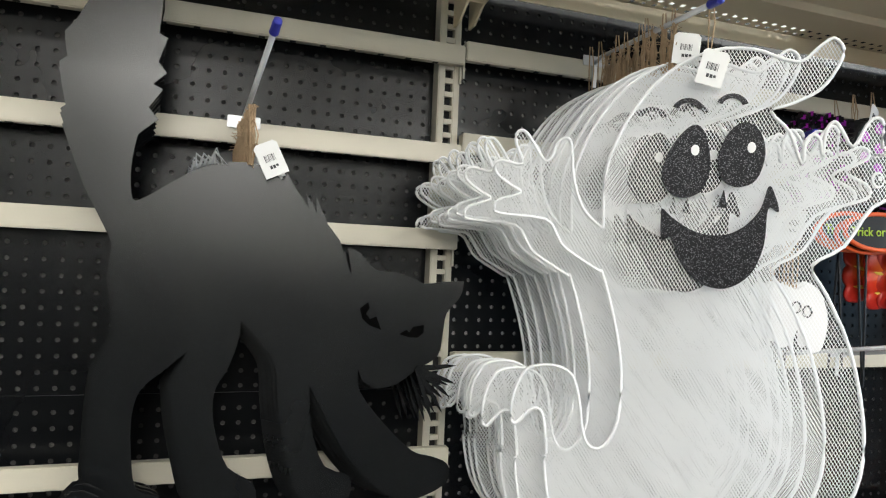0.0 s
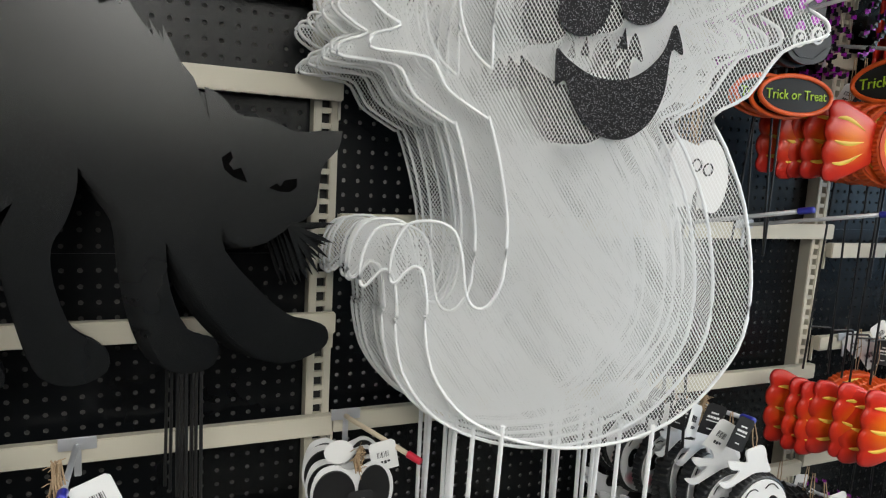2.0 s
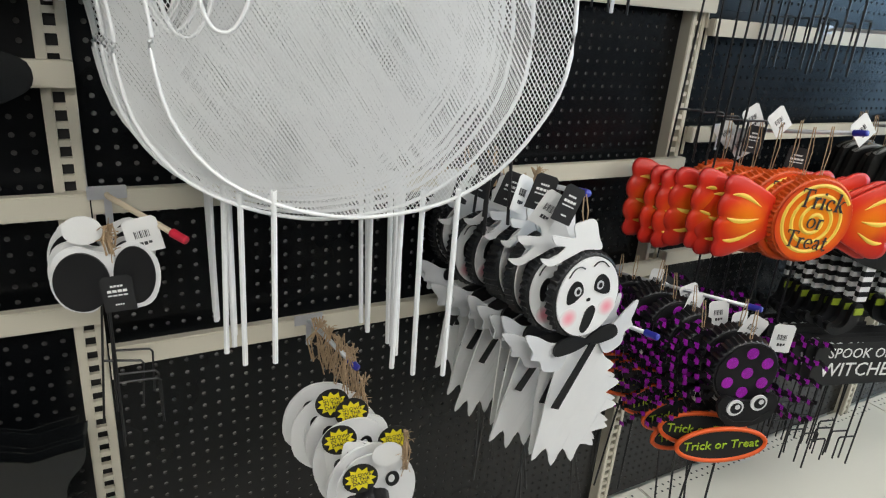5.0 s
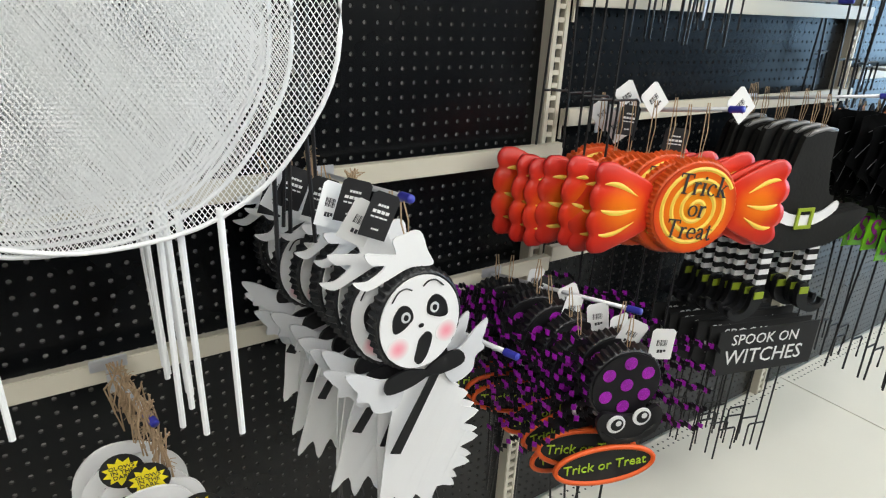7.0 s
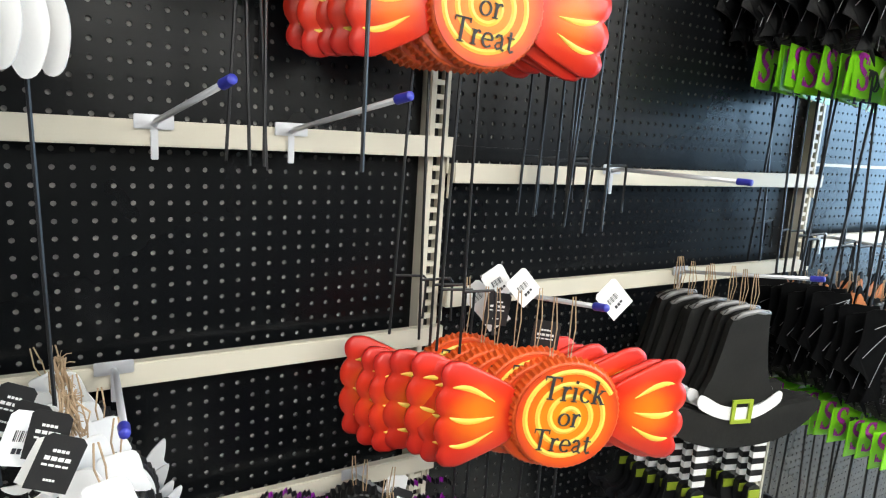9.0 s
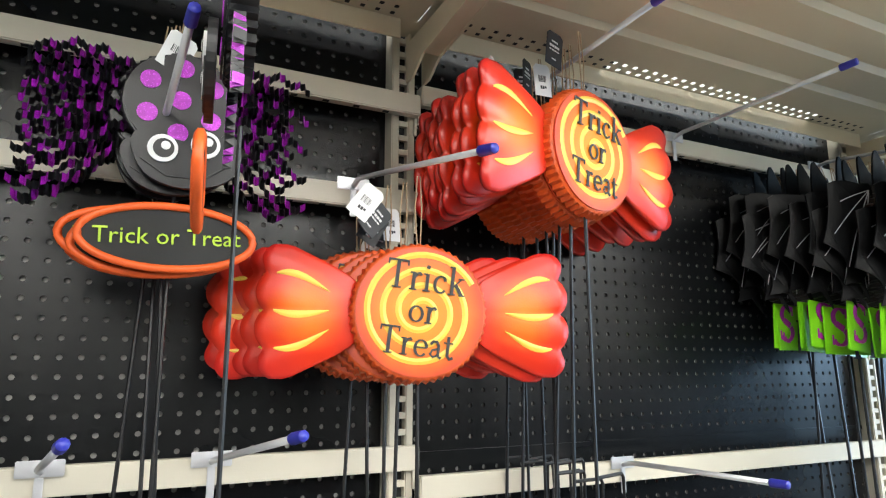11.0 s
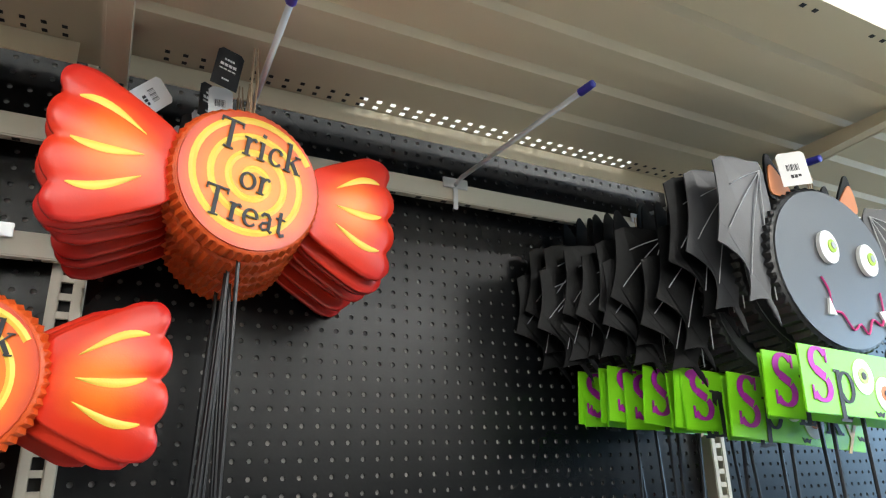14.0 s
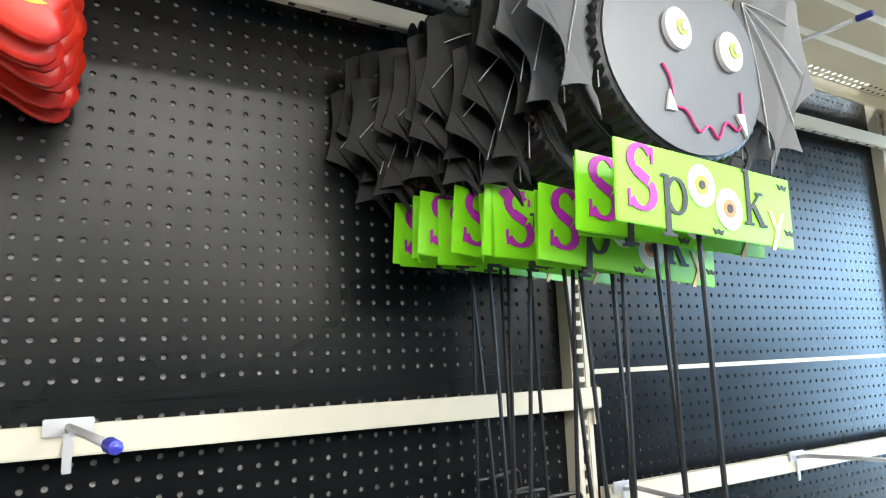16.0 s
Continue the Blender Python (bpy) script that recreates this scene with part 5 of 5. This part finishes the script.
hook(0.045, 1.182, 0.128, -0.215, 1.171, M_REDV, mat("bare_wood_rod", (0.62, 0.52, 0.38), 0.6))
bh = boo_head(pose(0.030, -0.165, 1.125, 0, 0, -8))
for k in range(1, 4):
    copy_thing(bh, pose(0.028 + wander(0.008), -0.165 + 0.026 * k, 1.130 + wander(0.01), 0, wander(6), -8 + wander(8)))
knot(bh, 0.01, -0.004, 0.02, 0.062, 0.006)
part("round_card", slab(ellipse(-0.022, 0.052, 0.024, 0.020, 24), 0.004, 0.005), M_TAGW, bh, "white round card")
tag(bh, 0.012, -0.012, -0.008, True, 0.040, 0.052, -5)
tag(bh, 0.045, 0.0, 0.068, False, 0.044, 0.050, -12)


def glow_face(m):
    b = thing("tin_mask_ornament", m, "white round tin ghost face on a loop", "face decoration", "white tin faces near the floor")
    part("plate", slab(spline([(-0.050, -0.06), (-0.062, 0.0), (-0.040, 0.045), (0.0, 0.058), (0.040, 0.045), (0.062, 0.0), (0.050, -0.06), (0.0, -0.085)]), -0.002, 0.002), M_WHITE, b)
    for s in (-1, 1):
        part("eye", slab(ellipse(s * 0.024, 0.008, 0.011, 0.014, 20), -0.0045, -0.0025), M_BLACK, b)
        part("pupil", slab(ellipse(s * 0.022, 0.010, 0.005, 0.007, 14), -0.006, -0.0046), M_WHITE, b)
    part("nose", tube([(0, -0.002, -0.022), (0, -0.03, -0.030), (0, -0.055, -0.036)], 0.020, 14, taper=0.8), M_BLACK, b, "black bulging snout", True)
    return b


def burst(parent, x, y, z, spin=0.0):
    disc = part("sticker_back", slab(ellipse(x, z, 0.027, 0.027, 24), y, y + 0.0008), M_TAGB, parent, "black round sticker")
    star = [(x + (0.024 if i % 2 else 0.017) * math.cos(2 * math.pi * i / 22 + spin), z + (0.022 if i % 2 else 0.015) * math.sin(2 * math.pi * i / 22 + spin)) for i in range(22)]
    st = part("starburst", slab(star, y - 0.001, y - 0.0002), M_BURST, disc, "yellow starburst sticker")
    for word, dz in (("GLOWS", 0.0075), ("IN THE", 0.0), ("DARK", -0.0075)):
        part("lettering", lettering(word, 0.0088, x, z + dz, y - 0.0014, 6, 0.0003), M_INK, disc, "black printed words")


hook(0.345, 0.925, 0.375, -0.22, 0.925)
for k in range(4):
    loop = thing("twine_loop", pose(0.350 + 0.006 * k, -0.10 - 0.036 * k, 0.948), "thick frayed jute loop hanging on the hook", "twine", "twine loops near the floor")
    knot(loop, 0, 0, -0.07, 0.012, 0.012)
gf = glow_face(pose(0.368, -0.330, 0.782, 0, 0, -12))
for k in range(1, 9):
    copy_thing(gf, pose(0.364 - 0.003 * k + wander(0.016), -0.330 + 0.020 * k, 0.790 + 0.003 * k + wander(0.012), wander(6), wander(14), -12 + wander(20)))
knot(gf, -0.01, 0.09, 0.05, 0.14, 0.012)
knot(gf, 0.04, -0.01, 0.03, 0.10, 0.004)
for bx, by, bz in ((-0.055, 0.05, 0.066), (-0.030, 0.09, 0.086), (0.030, 0.04, 0.062), (-0.030, 0.0, 0.030), (-0.06, 0.10, 0.10)):
    burst(gf, bx, by - 0.02, bz, wander(1))
tag(gf, -0.035, 0.01, 0.075, False, 0.032, 0.05, 10)
part("round_card", slab(ellipse(0.012, 0.062, 0.024, 0.022, 24), -0.012, -0.011), M_TAGW, gf, "white round card")


def tooth_ghost(m):
    b = thing("small_ghost_ornament", m, "small white tin ghost with two ring eyes", "ghost decoration", "small white ghosts on one hook")
    part("plate", slab(spline([(-0.040, 0.020), (-0.030, 0.048), (-0.012, 0.044), (0.004, 0.040), (0.024, 0.050), (0.044, 0.030), (0.054, -0.010), (0.046, -0.052), (0.030, -0.062), (0.016, -0.040), (0.008, -0.022), (-0.004, -0.048), (-0.022, -0.056), (-0.034, -0.030)]), -0.0015, 0.0015), M_WHITE, b)
    for cx, cz in ((0.002, 0.010), (0.020, 0.004)):
        part("eye", tube([(x, -0.003, z) for x, z in ellipse(cx, cz, 0.007, 0.009, 18)], 0.0014, 5, closed=True), M_INK, b, "black ring eye")
    part("stake", tube([(0.006, 0.004, -0.02), (0.006, 0.004, -0.47)], 0.0026, 6), M_ROD, b)
    twine(b, 0.0, 0.04, 0.0, 0.09)
    return b


hook(0.615, 1.935, 0.50, -0.38, 1.945)
tg = tooth_ghost(pose(0.502, -0.347, 1.655, 0, 0, -20))
tag(tg, 0.0, 0.0, 0.17, False, 0.034, 0.05, 10)
for k in range(1, 5):
    copy_thing(tg, pose(0.512 + 0.021 * k, -0.347 + 0.034 * k, 1.657 + wander(0.008), 0, wander(4), -16 + wander(8)))
